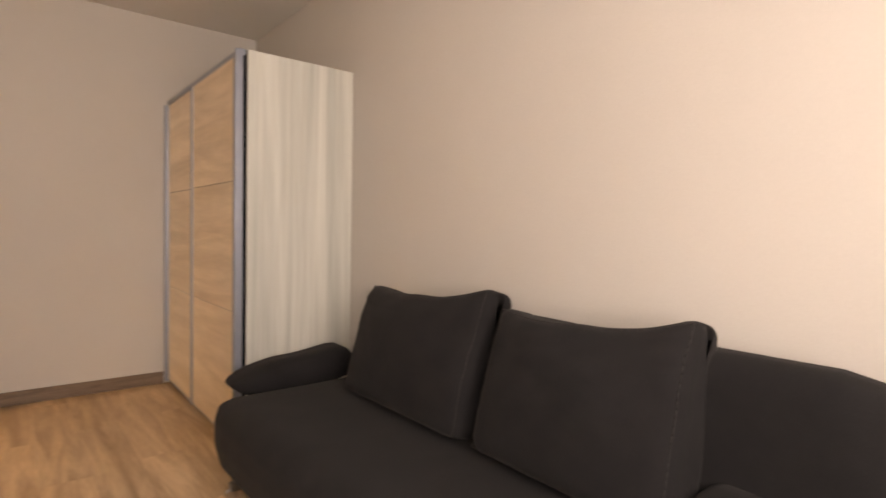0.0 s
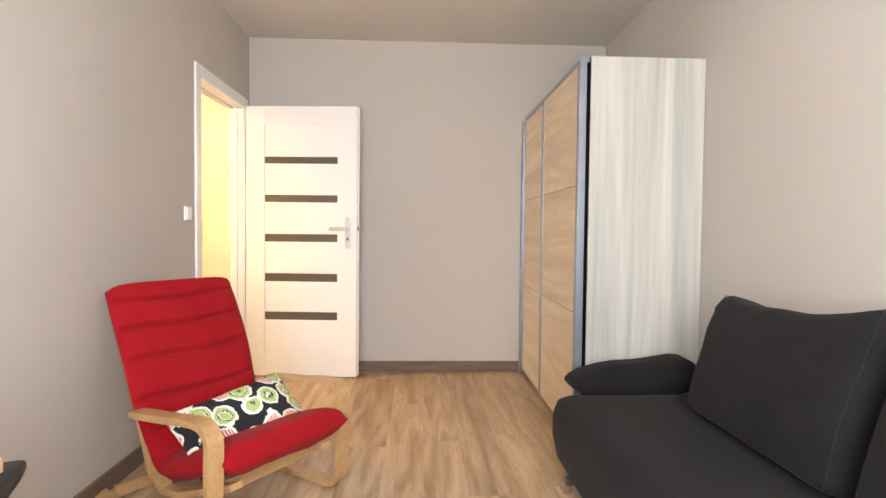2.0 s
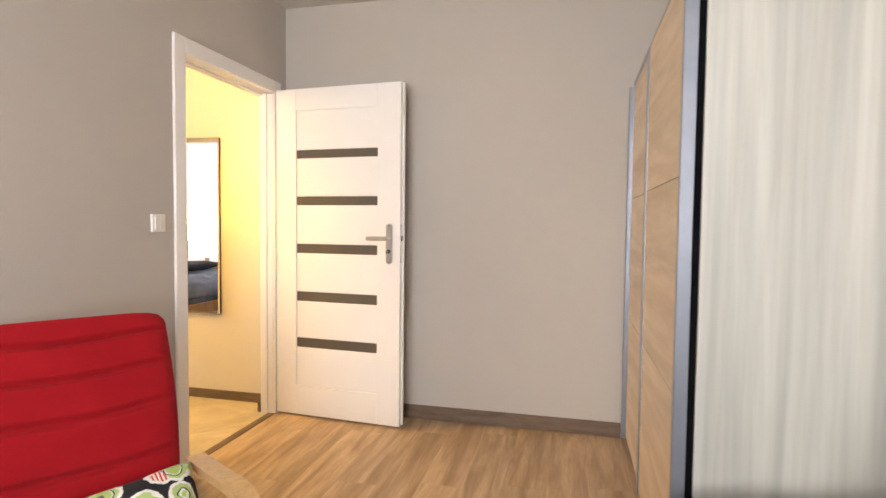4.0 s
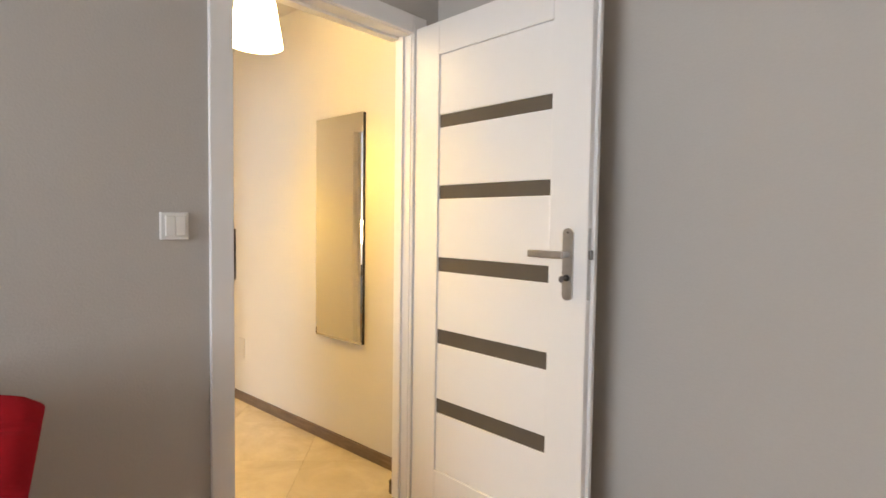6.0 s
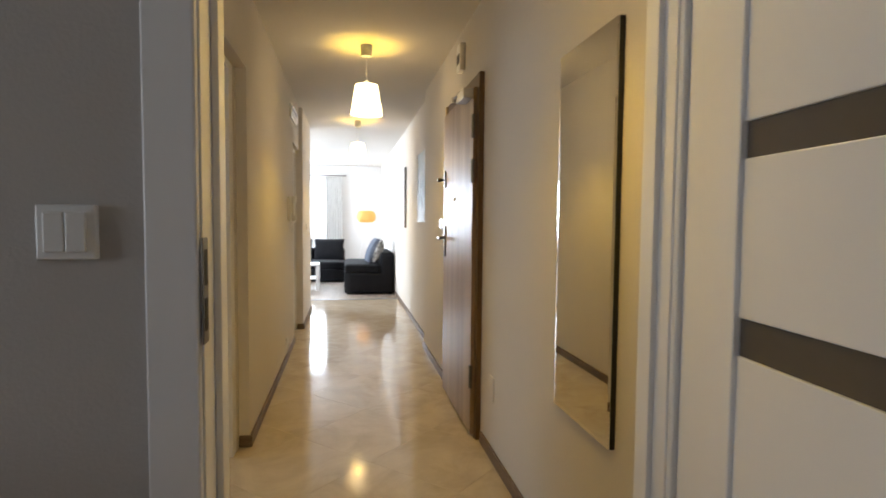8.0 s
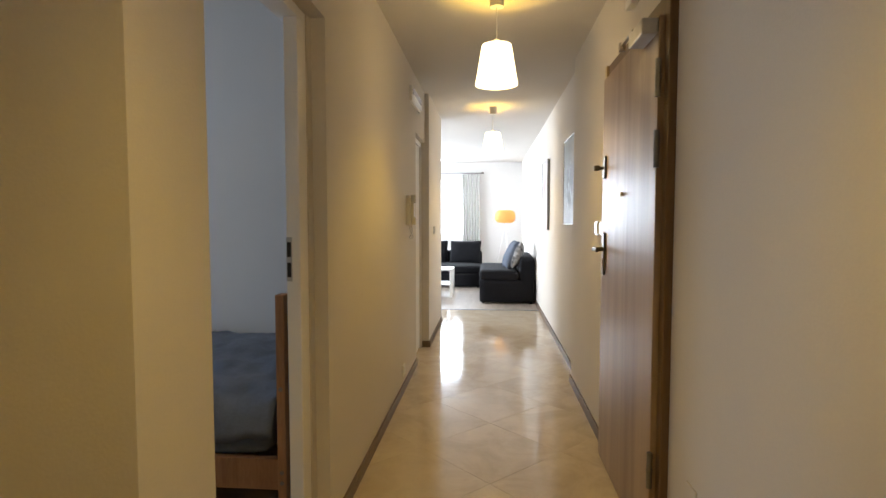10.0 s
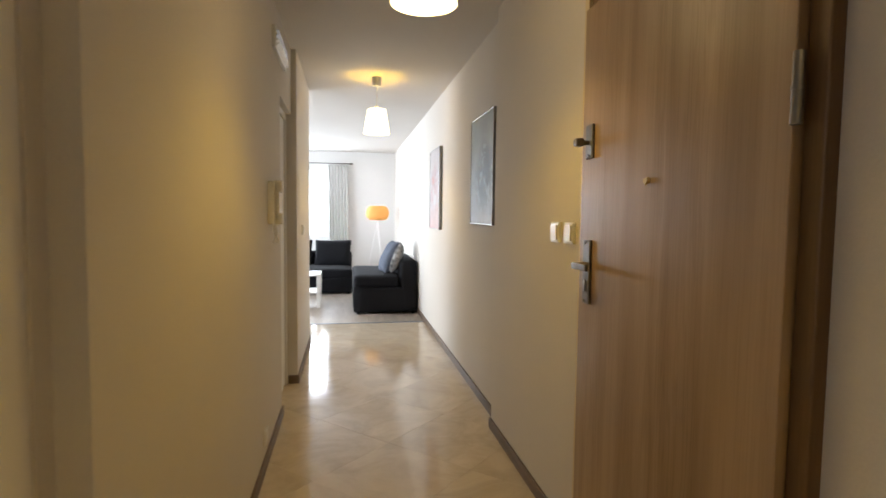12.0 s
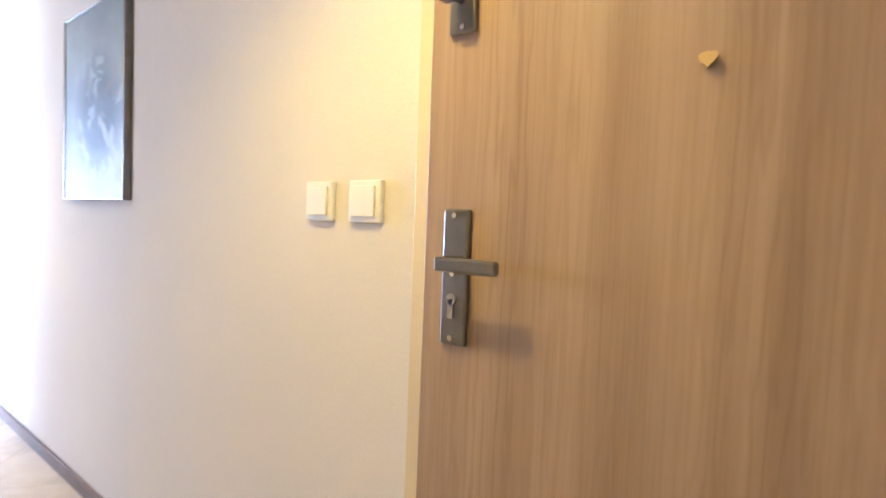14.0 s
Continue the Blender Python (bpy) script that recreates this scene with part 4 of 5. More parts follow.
def office_chair():
    cx, cy = 0.415, 0.59
    c = thing("office_chair", (cx, cy, 0), "black office chair with padded arms pushed under the desk", "chair")
    part("seat", moved(soft_box((0.205, 0.21, 0.04), 0.035, 6), pose(cx, cy, 0.46)), M["black"], c, smooth=True)
    part("backrest", moved(soft_box((0.19, 0.025, 0.09), 0.02, 6), pose(cx, cy - 0.245, 0.605)), M["black"], c, smooth=True)
    part("back_bracket", boxes((cx - 0.02, cx + 0.02, cy - 0.235, cy - 0.12, 0.41, 0.43), (cx - 0.02, cx + 0.02, cy - 0.255, cy - 0.235, 0.41, 0.56)), M["black"], c)
    for x in (cx - 0.252, cx + 0.252):
        arm = part("armrest", moved(soft_box((0.028, 0.235, 0.016), 0.014, 8), pose(x, cy + 0.005, 0.672)), M["black"], c, smooth=True)
        part("arm_support", boxes((x - 0.012, x + 0.012, cy - 0.03, cy + 0.02, 0.43, 0.66), (min(x, cx) if x < cx else cx + 0.19, cx - 0.19 if x < cx else x, cy - 0.03, cy + 0.02, 0.425, 0.44)), M["black"], arm)
    part("column", rod(bmesh.new(), (cx, cy, 0.09), (cx, cy, 0.425), 0.025), M["black"], c, smooth=True)
    for k in range(5):
        a = radians(72 * k + 10)
        b = bmesh.new()
        e = Vector((cx + 0.26 * math.cos(a), cy + 0.26 * math.sin(a), 0.06))
        rod(b, (cx, cy, 0.10), e, 0.018, 0.012)
        leg = part("leg", b, M["black"], c)
        part("castor", rod(bmesh.new(), e + Vector((-0.012, 0, -0.034)), e + Vector((0.012, 0, -0.034)), 0.026), M["black"], leg)
    c.rotation_euler.z = radians(22)


office_chair()


def wall_switch(axis, at, a0, a1, z0, z1, out, rockers, label):
    """A square plastic switch on a wall; axis is the one along the wall."""
    s = thing("light_switch", ((a0 + a1) / 2, at, z0) if axis == "x" else (at, (a0 + a1) / 2, z0), label, "light switch")

    def b(nm, u0, u1, w0, w1, d0, d1, bev=0.002):
        lo, hi = sorted((at + out * d0, at + out * d1))
        sp = (u0, u1, lo, hi, w0, w1) if axis == "x" else (lo, hi, u0, u1, w0, w1)
        return part(nm, boxes(sp, bevel=bev), M["plastic"], s)
    b("plate", a0, a1, z0, z1, 0, 0.013, 0.003)
    g = 0.011
    step = (a1 - a0 - 2 * g) / rockers
    for i in range(rockers):
        u0 = a0 + g + i * step
        b("rocker", u0 + 0.0008, u0 + step - 0.0008, z0 + g, z1 - g, 0.012, 0.019, 0.002)
    return s


wall_switch("y", 0.0, 2.960, 3.040, 1.166, 1.246, 1, 2, "white double light switch beside the doorway")
wall_switch("x", 2.925, -5.76, -5.68, 1.09, 1.17, 1, 1, "white light switch on the far hall wall")
wall_switch("x", YN, -3.319, -3.234, 1.160, 1.242, -1, 1, "white light switch beside the entrance door")
wall_switch("x", YN, -3.182, -3.094, 1.160, 1.242, -1, 1, "white light switch beside the entrance door")


def socket():
    s = thing("wall_socket", (0, 3.01, 0.125), "white double socket low on the wall", "socket")
    part("plate", boxes((0, 0.010, 2.975, 3.047, 0.118, 0.258), bevel=0.003), M["plastic"], s)
    for z in (0.155, 0.221):
        ring = part("outlet", rod(bmesh.new(), (0.009, 3.011, z), (0.0125, 3.011, z), 0.0235, seg=24), M["plastic"], s)
        part("recess", rod(bmesh.new(), (0.0124, 3.011, z), (0.0132, 3.011, z), 0.0195, seg=24), M["wall_b"], ring)
        for dy in (-0.0095, 0.0095):
            part("hole", rod(bmesh.new(), (0.0132, 3.011 + dy, z), (0.0137, 3.011 + dy, z), 0.0026, seg=12), M["black"], ring)
        part("pin", rod(bmesh.new(), (0.013, 3.011, z + 0.011), (0.018, 3.011, z + 0.011), 0.003), M["chrome"], ring)


socket()

cl = thing("ceiling_lamp", (1.62, 2.95, H1), "small white ceiling lamp holder with bulb", "lamp")
part("rose", rod(bmesh.new(), (1.62, 2.95, H1 - 0.012), (1.62, 2.95, H1), 0.035, seg=24), M["plastic"], cl, smooth=False)
part("socket", rod(bmesh.new(), (1.62, 2.95, H1 - 0.03), (1.62, 2.95, H1 - 0.012), 0.018, seg=16), M["plastic"], cl)

# ---- hall ----


def pendant(x, y):
    p = thing("pendant_lamp", (x, y, H2), "lit white drum pendant lamp on a cord", "lamp", "hall pendants")
    part("rose", moved(rod(bmesh.new(), (0, 0, -0.075), (0, 0, 0), 0.036, 0.042, 24), Matrix.Translation((x, y, H2))), M["plastic"], p, "grey plastic ceiling rose")
    part("cord", rod(bmesh.new(), (x, y, 2.20), (x, y, H2 - 0.075), 0.003, seg=8), M["plastic"], p)
    part("bulb_holder", rod(bmesh.new(), (x, y, 2.12), (x, y, 2.20), 0.016, seg=16), M["plastic"], p)
    bm = bmesh.new()
    seg = 40
    rings = []
    for r, z in ((0.112, 1.965), (0.078, 2.17), (0.0765, 2.17), (0.1105, 1.965)):
        rings.append([bm.verts.new((x + r * math.cos(2 * math.pi * i / seg), y + r * math.sin(2 * math.pi * i / seg), z)) for i in range(seg)])
    for a, b in zip(rings, rings[1:] + rings[:1]):
        for i in range(seg):
            bm.faces.new((a[i], a[(i + 1) % seg], b[(i + 1) % seg], b[i]))
    bmesh.ops.recalc_face_normals(bm, faces=bm.faces)
    part("shade", bm, M["shade"], p, "glowing white tapered shade", smooth=True)
    for a in (0, 120, 240):
        part("spider", rod(bmesh.new(), (x, y, 2.15), (x + 0.077 * math.cos(radians(a)), y + 0.077 * math.sin(radians(a)), 2.165), 0.0015, seg=6), M["chrome"], p)
    return p


for px in (-0.5, -3.01, -5.95):
    pendant(px, 3.54)


def wall_mirror():
    m = thing("wall_mirror", (-0.715, YN, 0.59), "tall narrow mirror hanging on the hall wall", "mirror")
    x0, x1, z0, z1 = -0.893, -0.490, 0.590, 1.782
    part("backing", boxes((x0 + 0.001, x1 - 0.001, YN - 0.0168, YN, z0 + 0.001, z1 - 0.001)), M["black"], m)
    bm = bmesh.new()
    e = 0.011
    o = [bm.verts.new(p) for p in ((x0, YN - 0.017, z0), (x1, YN - 0.017, z0), (x1, YN - 0.017, z1), (x0, YN - 0.017, z1))]
    k = [bm.verts.new(p) for p in ((x0, YN - 0.0185, z0), (x1, YN - 0.0185, z0), (x1, YN - 0.0185, z1), (x0, YN - 0.0185, z1))]
    i = [bm.verts.new(p) for p in ((x0 + e, YN - 0.0195, z0 + e), (x1 - e, YN - 0.0195, z0 + e), (x1 - e, YN - 0.0195, z1 - e), (x0 + e, YN - 0.0195, z1 - e))]
    bm.faces.new(o)
    bm.faces.new(i)
    for n in range(4):
        q = (n + 1) % 4
        bm.faces.new((o[n], o[q], k[q], k[n]))
        bm.faces.new((k[n], k[q], i[q], i[n]))
    bmesh.ops.recalc_face_normals(bm, faces=bm.faces)
    part("glass", bm, M["mirror"], m, "bevelled mirror glass")


wall_mirror()


def framed_picture(x0, x1, z0, z1, material, label):
    p = thing("picture", ((x0 + x1) / 2, 4.18, z0), label, "picture")
    y = 4.195
    part("canvas", boxes((x0 + 0.007, x1 - 0.007, y - 0.028, y - 0.004, z0 + 0.007, z1 - 0.007)), material, p)
    f = 0.007
    for sp in ((x0, x0 + f, y - 0.032, y - 0.002, z0, z1), (x1 - f, x1, y - 0.032, y - 0.002, z0, z1), (x0 + f, x1 - f, y - 0.032, y - 0.002, z0, z0 + f), (x0 + f, x1 - f, y - 0.032, y - 0.002, z1 - f, z1)):
        part("frame_bar", boxes(sp, bevel=0.002), M["dark_steel"], p, "thin dark frame")


framed_picture(-5.0, -4.395, 1.204, 1.93, M["print_a"], "framed grey-blue print with dark shapes")
framed_picture(-6.96, -6.348, 1.124, 1.932, M["print_b"], "framed pale print with red shapes")


def intercom():
    p = thing("intercom_phone", (-4.130, YL, 1.2), "white intercom handset on the hall wall", "intercom")
    part("base", boxes((-4.180, -4.085, YL, YL + 0.03, 1.205, 1.43), bevel=0.006), M["plastic"], p)
    h = boxes((-4.172, -4.125, YL + 0.03, YL + 0.055, 1.225, 1.42), bevel=0.008)
    box(h, -4.172, -4.125, YL + 0.028, YL + 0.072, 1.37, 1.435, bevel=0.01)
    box(h, -4.172, -4.125, YL + 0.028, YL + 0.072, 1.205, 1.265, bevel=0.01)
    part("handset", h, M["plastic"], p)
    bm = bmesh.new()
    pts = [Vector((-4.150 + 0.02 * math.sin(i * 0.55), YL + 0.03 + 0.012 * math.sin(i), 1.205 - 0.10 * math.sin(math.pi * i / 12))) for i in range(13)]
    for a, b in zip(pts, pts[1:]):
        rod(bm, a, b, 0.004, seg=8)
    part("cord", bm, M["plastic"], p)


intercom()


def vent_cover():
    v = thing("wall_vent", (-4.55, YL, 2.18), "white slatted vent cover high on the wall", "vent")
    part("frame", boxes((-4.80, -4.28, YL, YL + 0.02, 2.165, 2.285), bevel=0.003), M["plastic"], v)
    for i in range(4):
        z = 2.185 + i * 0.024
        part("slat", moved(boxes((-4.785, -4.295, -0.010, 0.010, -0.002, 0.002)), pose(0, YL + 0.026, z, 35, 0, 0)), M["plastic"] if i < 2 else M["dark_steel"], v)


vent_cover()


def door_chime():
    c = thing("door_chime", (-2.6, YN, 2.16), "white door chime box with dark grille", "chime")
    part("case", boxes((-2.60, -2.50, YN - 0.035, YN, 2.175, 2.345), bevel=0.005), M["plastic"], c)
    part("grille", boxes((-2.585, -2.515, YN - 0.038, YN - 0.034, 2.22, 2.28), bevel=0.001), M["black"], c, "dark grille")


door_chime()
bp = thing("blank_plate", (-1.77, YN, 0.3), "white blank cover plate low on the wall", "cover plate")
part("plate", boxes((-1.815, -1.735, YN - 0.006, YN, 0.298, 0.428), bevel=0.002), M["wall"], bp)
ls = thing("wall_socket", (-3.9, YL, 0.12), "white single socket low on the hall wall", "socket")
part("plate", boxes((-3.945, -3.865, YL, YL + 0.012, 0.12, 0.20), bevel=0.003), M["plastic"], ls)
part("outlet", rod(bmesh.new(), (-3.905, YL + 0.011, 0.16), (-3.905, YL + 0.016, 0.16), 0.023, seg=24), M["plastic"], ls)

nshelf = thing("niche_shelf", (-0.55, 2.5, 1.86), "dark brown shelf across the hall niche", "shelf")
part("board", boxes((-0.968, -0.077, 2.302, 2.80, 1.875, 1.90), bevel=0.002), M["entrance_frame"], nshelf)

# ---- second bedroom ----


def bed():
    b = thing("bed", (-2.85, 1.6, 0), "pine bed frame with slate blue bedding", "bed")
    for x in (-2.035, -3.26):
        for y, h in ((2.732, 0.975), (0.58, 0.70)):
            post = part("post", boxes((x - 0.028, x + 0.028, y - 0.017, y + 0.017, 0, h), bevel=0.004), M["pine"], b)
            for z in (0.26, 0.30, 0.62):
                if x > -3:
                    part("bolt", rod(bmesh.new(), (x + 0.027, y, z), (x + 0.0305, y, z), 0.008), M["dark_steel"], post)
    for x in (-2.035, -3.26):
        part("side_rail", boxes((x - 0.014, x + 0.014, 0.60, 2.714, 0.225, 0.345), bevel=0.003), M["pine"], b)
    for y, zs in ((2.732, (0.35, 0.55, 0.80)), (0.58, (0.30, 0.55))):
        for z in zs:
            part("end_rail", boxes((-3.232, -2.064, y - 0.012, y + 0.012, z, z + 0.10), bevel=0.003), M["pine"], b)
    part("slats", boxes(*[(-3.245, -2.05, 0.7 + i * 0.15, 0.77 + i * 0.15, 0.30, 0.315) for i in range(13)]), M["pine"], b)


bed()
mt = soft_box((0.585, 1.0, 0.10), 0.06, 10)
tagged(part("mattress", moved(mt, pose(-2.65, 1.655, 0.415)), M["bedding"], smooth=True), "mattress on the pine bed", "mattress")


def duvet():
    bm = bmesh.new()
    nx, ny = 36, 64
    g = []
    for i in range(nx + 1):
        row = []
        for j in range(ny + 1):
            u, v = i / nx, j / ny
            x, y = -3.27 + 1.22 * u, 0.66 + 2.02 * v
            z = 0.555 + 0.034 * noise.noise(Vector((x * 5, y * 3, 0))) + 0.026 * noise.noise(Vector((x * 9 + y * 6, y * 11, 2)))
            e = min(u, 1 - u) * 0.86
            if u > 0.5 and e < 0.05:
                z -= (0.05 - e) ** 2 * 45
                x += 0.012
            row.append(bm.verts.new((x, y, z)))
        g.append(row)
    for i in range(nx):
        for j in range(ny):
            bm.faces.new((g[i][j], g[i + 1][j], g[i + 1][j + 1], g[i][j + 1]))
    r = bmesh.ops.extrude_face_region(bm, geom=bm.faces[:])
    for v in r["geom"]:
        if isinstance(v, bmesh.types.BMVert):
            v.co.z -= 0.04
    bmesh.ops.recalc_face_normals(bm, faces=bm.faces)
    tagged(part("duvet", bm, M["bedding"], smooth=True), "crumpled slate blue duvet spread on the bed", "duvet")


duvet()
pb = pillow(0.80, 0.42, 0.13, 16, 0.01, 3.3)
tagged(part("bed_pillow", moved(pb, pose(-3.03, 1.22, 0.635, 0, 0, 90) @ pose(0, 0, 0, 88, 0, 0)), M["sofa_b"], smooth=True), "dark pillow on the bed", "pillow")

bl = thing("bedside_lamp", (-3.22, 0.97, 0.9), "lit bedside wall lamp with a pale shade", "lamp")
part("plate", boxes((-3.3, -3.285, 0.94, 1.00, 0.98, 1.08), bevel=0.003), M["plastic"], bl)
part("arm", rod(bmesh.new(), (-3.285, 0.97, 1.0), (-3.19, 0.97, 1.0), 0.007), M["plastic"], bl)
part("shade", rod(bmesh.new(), (-3.19, 0.97, 0.96), (-3.19, 0.97, 1.14), 0.075, 0.055, 24), M["shade"], bl, "glowing shade", smooth=False)

# ---- living room ----


def sofa_module(name, m, w, d, seat_h, back_h, label):
    """A low upholstered block seat with a straight back; its front faces -y before m."""
    s = new(name)
    s.matrix_basis = m
    tagged(s, label, "sofa", "living room sofas")
    part("seat_base", moved(soft_box((w / 2, d / 2, (seat_h - 0.16) / 2), 0.02, 6), pose(0, 0, (seat_h - 0.16) / 2 + 0.02)), M["sofa_b"], s, smooth=True, local=True)
    part("seat_pad", moved(soft_box((w / 2, d / 2 - 0.12, 0.075), 0.045, 10, 0.004), pose(0, -0.12, seat_h - 0.075)), M["sofa_b"], s, smooth=True, local=True)
    part("backrest", moved(soft_box((w / 2, 0.115, (back_h - 0.02) / 2), 0.045, 8, 0.004), pose(0, d / 2 - 0.115, back_h / 2 + 0.01)), M["sofa_b"], s, smooth=True, local=True)
    for x in (-w / 2 + 0.06, w / 2 - 0.06):
        for y in (-d / 2 + 0.06, d / 2 - 0.06):
            part("foot", rod(bmesh.new(), (x, y, 0), (x, y, 0.03), 0.02), M["black"], s, local=True)
    return s


sofa_module("sofa", pose(-8.75, 3.775, 0), 1.5, 0.82, 0.49, 0.68, "low black sofa against the wall")
sofa_module("sofa", pose(-10.35, 2.32, 0, 0, 0, 90), 2.1, 1.12, 0.40, 0.62, "low black sofa below the window")


def loose_pillow(name, m, w, h, mt, label, seed):
    ob = part(name, pillow(w, h, 0.16, 16, 0.012, seed), mt, smooth=True)
    ob.matrix_basis = m
    return tagged(ob, label, "cushion", "living room cushions")


loose_pillow("cushion", pose(-8.42, 3.84, 0.705, -24, 0, 8), 0.46, 0.46, M["grey_cushion"], "grey-blue cushion leaning on the sofa back", 1.0)
loose_pillow("cushion", pose(-8.36, 3.93, 0.695, -20, 0, -4), 0.42, 0.42, M["patterned"], "patterned cushion behind a grey one", 2.0)
loose_pillow("cushion", pose(-10.55, 3.05, 0.60, -16, 0, 84), 0.62, 0.46, M["sofa_b"], "black cushion on the sofa by the window", 3.0)
loose_pillow("cushion", pose(-10.62, 2.40, 0.60, -16, 0, 92), 0.62, 0.46, M["sofa_b"], "black cushion on the sofa by the window", 4.0)


def side_table():
    t = thing("side_table", (-8.8, 2.62, 0), "white side table with a lower shelf", "table")
    x0, x1, y0, y1 = -9.06, -8.55, 2.40, 2.93
    part("tabletop", boxes((x0, x1, y0, y1, 0.425, 0.45), bevel=0.003), M["white"], t)
    part("shelf", boxes((x0 + 0.02, x1 - 0.02, y0 + 0.02, y1 - 0.02, 0.19, 0.21), bevel=0.002), M["white"], t)
    for x in (x0, x1 - 0.045):
        for y in (y0, y1 - 0.045):
            part("leg", boxes((x, x + 0.045, y, y + 0.045, 0, 0.425), bevel=0.002), M["white"], t)


side_table()


def floor_lamp():
    l = thing("floor_lamp", (-10.9, 3.82, 0), "tripod floor lamp with a glowing amber shade", "lamp")
    c = Vector((-10.9, 3.82, 1.29))
    bm = bmesh.new()
    seg, rg = 32, 12
    rings = []
    for k in range(rg + 1):
        a = -72 + 144 * k / rg
        r, z = 0.205 * math.cos(radians(a)) ** 0.45, 0.125 * math.sin(radians(a)) / math.sin(radians(72))
        rings.append([bm.verts.new((c.x + r * math.cos(2 * math.pi * i / seg), c.y + r * math.sin(2 * math.pi * i / seg), c.z + z)) for i in range(seg)])
    for a, b in zip(rings, rings[1:]):
        for i in range(seg):
            bm.faces.new((a[i], a[(i + 1) % seg], b[(i + 1) % seg], b[i]))
    part("shade", bm, M["shade_far"], l, "glowing amber shade", smooth=True)
    for a in (20, 140, 260):
        part("leg", rod(bmesh.new(), (c.x, c.y, 1.17), (c.x + 0.22 * math.cos(radians(a)), c.y + 0.22 * math.sin(radians(a)), 0.0), 0.009, seg=10), M["white"], l)
    part("hub", rod(bmesh.new(), (c.x, c.y, 1.14), (c.x, c.y, 1.20), 0.02), M["white"], l)


floor_lamp()


def curtain(y0, y1, seed, label):
    bm = bmesh.new()
    n, m = 90, 14
    g = []
    for i in range(n + 1):
        u = i / n
        col = []
        for j in range(m + 1):
            v = j / m
            z = 0.06 + v * 2.12
            y = y0 + (y1 - y0) * u + 0.02 * math.sin(v * 3 + seed)
            x = -11.60 + 0.035 * math.sin(u * 42 + seed + 0.5 * math.sin(v * 4)) * (1 - 0.4 * v)
            col.append(bm.verts.new((x, y, z)))
        g.append(col)
    for i in range(n):
        for j in range(m):
            bm.faces.new((g[i][j], g[i + 1][j], g[i + 1][j + 1], g[i][j + 1]))
    r = bmesh.ops.extrude_face_region(bm, geom=bm.faces[:])
    for v in r["geom"]:
        if isinstance(v, bmesh.types.BMVert):
            v.co.x -= 0.003
    tagged(part("curtain", bm, M["curtain"], smooth=True), label, "curtain", "window curtains")


curtain(2.93, 3.30, 0.4, "white curtain gathered beside the window")
curtain(0.85, 1.20, 2.1, "white curtain gathered beside the window")
cr = thing("curtain_rod", (-11.6, 2.06, 2.2), "thin dark curtain rod above the window", "curtain rod")
part("bar", rod(bmesh.new(), (-11.6, 0.75, 2.21), (-11.6, 3.36, 2.21), 0.010), M["dark_steel"], cr)
for y in (0.75, 3.36):
    part("finial", rod(bmesh.new(), (-11.6, y - 0.03, 2.21), (-11.6, y + 0.03, 2.21), 0.018), M["dark_steel"], cr)
for y in (0.95, 2.06, 3.2):
    part("bracket", rod(bmesh.new(), (-11.7, y, 2.21), (-11.6, y, 2.21), 0.007), M["dark_steel"], cr)
# ---- floors: separate pieces last ----


def clip(poly, x0, x1, y0, y1):
    for ax, lim, sgn in ((0, x0, 1), (0, x1, -1), (1, y0, 1), (1, y1, -1)):
        out = []
        for p, q in zip(poly, poly[1:] + poly[:1]):
            a, b = (p[ax] - lim) * sgn, (q[ax] - lim) * sgn
            if a >= 0:
                out.append(p)
            if (a >= 0) != (b >= 0):
                f = a / (a - b)
                out.append((p[0] + (q[0] - p[0]) * f, p[1] + (q[1] - p[1]) * f))
        poly = out
        if len(poly) < 3:
            return []
    return poly


def area(poly):
    return abs(sum(p[0] * q[1] - q[0] * p[1] for p, q in zip(poly, poly[1:] + poly[:1]))) / 2


def slab(poly, z0, z1):
    bm = bmesh.new()
    a = [bm.verts.new((x, y, z0)) for x, y in poly]
    b = [bm.verts.new((x, y, z1)) for x, y in poly]
    bm.faces.new(a)
    bm.faces.new(b)
    for i in range(len(poly)):
        bm.faces.new((a[i - 1], a[i], b[i], b[i - 1]))
    bmesh.ops.recalc_face_normals(bm, faces=bm.faces)
    return bm


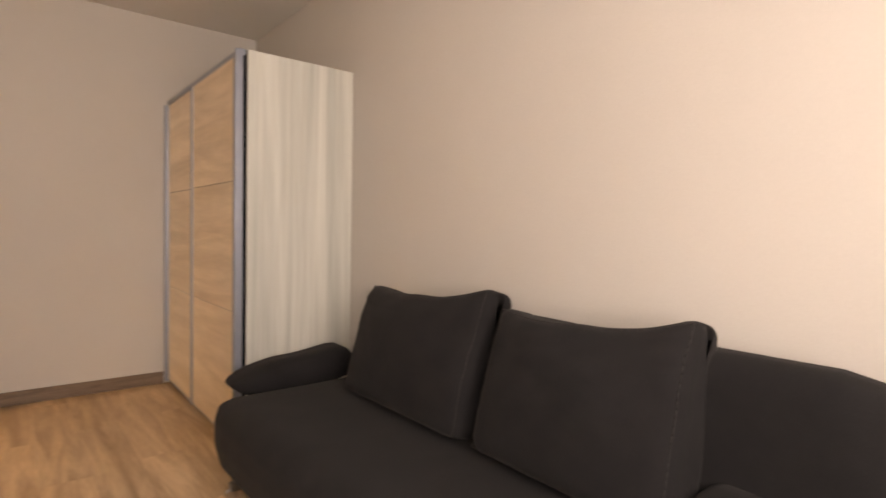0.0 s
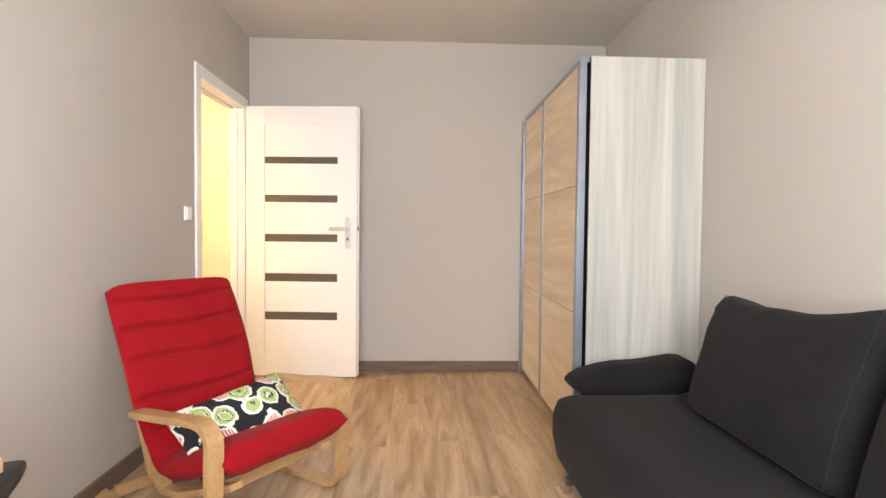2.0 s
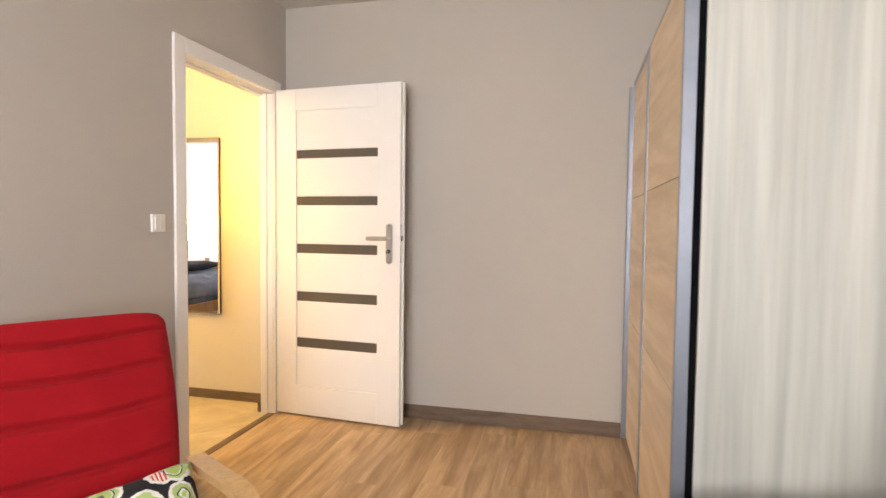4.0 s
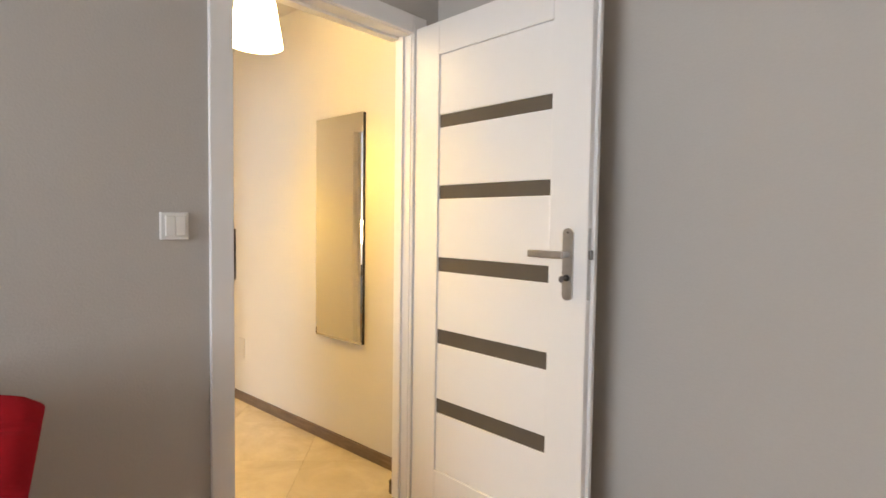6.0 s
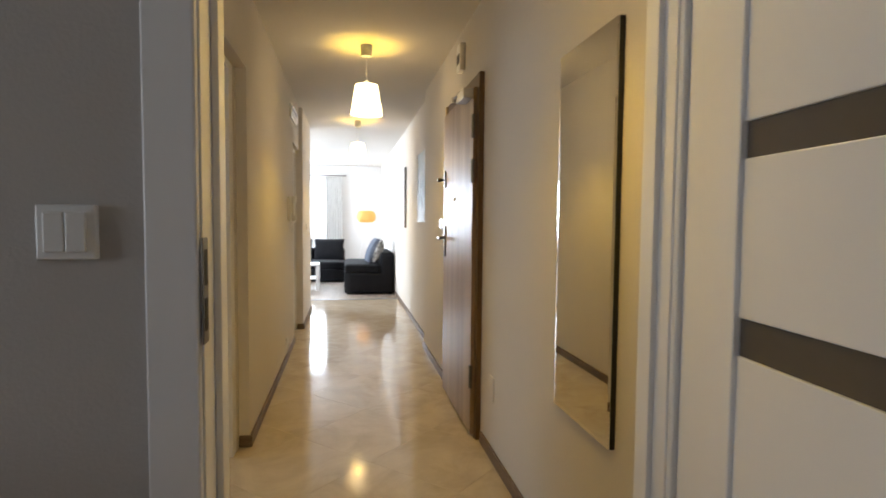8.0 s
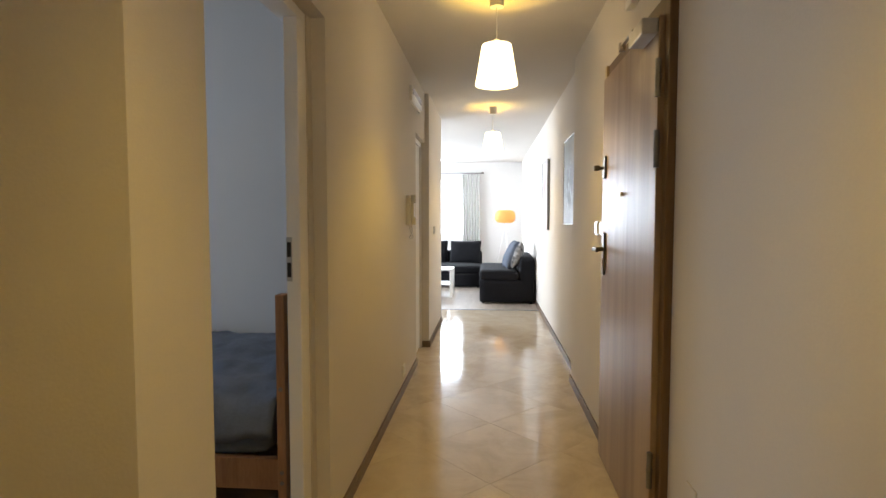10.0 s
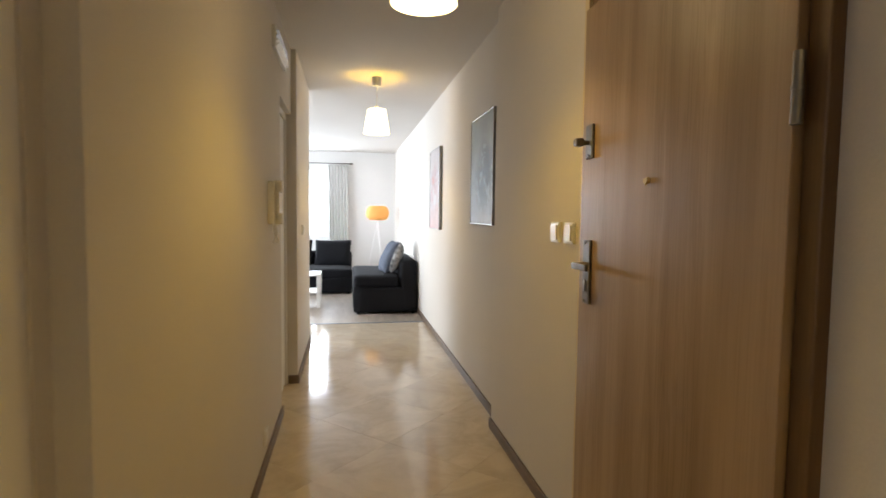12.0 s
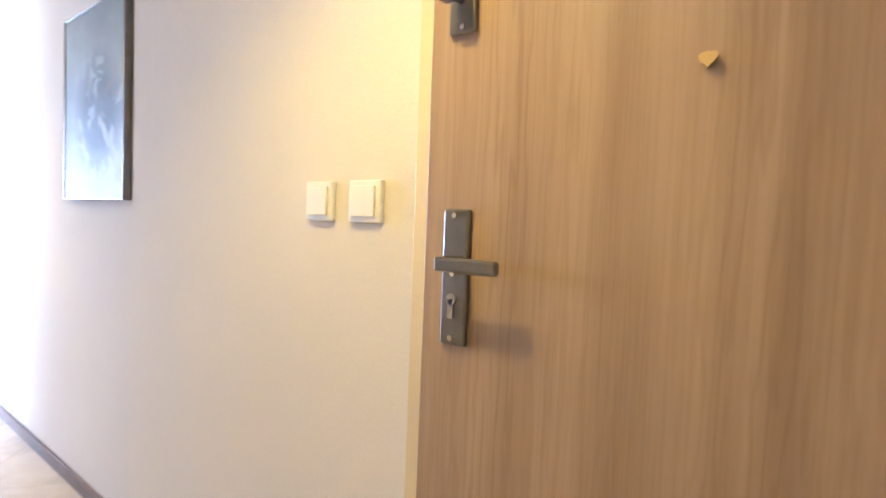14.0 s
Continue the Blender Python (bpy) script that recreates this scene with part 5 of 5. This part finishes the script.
tile_floor = tagged(new("floor_hall"), "polished cream stone tiles laid diagonally", "floor", kind="structure")
S2, step = math.sqrt(2), 0.54
u0, v0 = -6.10 / S2, 0.93 / S2
for rx0, rx1, ry0, ry1 in ((-6.6, -0.03, 2.79, 4.2), (-0.97, -0.075, 2.3, 2.788), (-7.46, -6.602, -0.9, 4.2)):
    for i in range(-14, 16):
        for j in range(-14, 16):
            g = 0.0007
            us, vs = (u0 + i * step + g, u0 + (i + 1) * step - g), (v0 + j * step + g, v0 + (j + 1) * step - g)
            quad = [((u + v) / S2, (v - u) / S2) for u, v in ((us[0], vs[0]), (us[1], vs[0]), (us[1], vs[1]), (us[0], vs[1]))]
            poly = clip(quad, rx0, rx1, ry0, ry1)
            if poly and area(poly) > 0.0004:
                part("tile", slab(poly, -0.011, 0.0), M["tile"], tile_floor)


def plank_floor(name, x0, x1, y0, y1, along, material, label, width=0.193, length=1.28):
    fl = tagged(new(name), label, "floor", kind="structure")
    a0, a1, b0, b1 = (y0, y1, x0, x1) if along == "y" else (x0, x1, y0, y1)
    b, row = b0, 0
    while b < b1 - 0.01:
        a = a0 - (row * 0.47 % 1.0) * length
        while a < a1:
            s, e = max(a, a0), min(a + length, a1)
            if e - s > 0.01:
                c, d = b + 0.0004, min(b + width, b1) - 0.0004
                s2, e2 = s + 0.0004, e - 0.0004
                sp = (c, d, s2, e2) if along == "y" else (s2, e2, c, d)
                bm = bmesh.new()
                cx, cy = (sp[0] + sp[1]) / 2, (sp[2] + sp[3]) / 2
                box(bm, sp[0] - cx, sp[1] - cx, sp[2] - cy, sp[3] - cy, -0.010, 0.0)
                ob = part("plank", bm, material, fl)
                ob.location = (cx, cy, 0)
            a += length
        b += width
        row += 1
    return fl


plank_floor("floor_bedroom", 0.0, 2.785, -0.75, 4.137, "y", M["plank"], "brown oak laminate planks")
plank_floor("floor_second_bedroom_side", -1.068, -0.075, -0.7, 2.2, "y", M["plank"], "brown oak laminate planks in the second bedroom")
plank_floor("floor_second_bedroom", -3.3, -1.07, -0.7, 2.745, "y", M["plank"], "brown oak laminate planks in the second bedroom")
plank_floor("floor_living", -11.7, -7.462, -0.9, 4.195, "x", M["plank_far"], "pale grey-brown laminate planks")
structure("transition_strip", boxes((-7.48, -7.445, -0.9, 4.18, -0.01, 0.005), bevel=0.002), M["alu"], "pale metal strip between tile and laminate", "threshold")
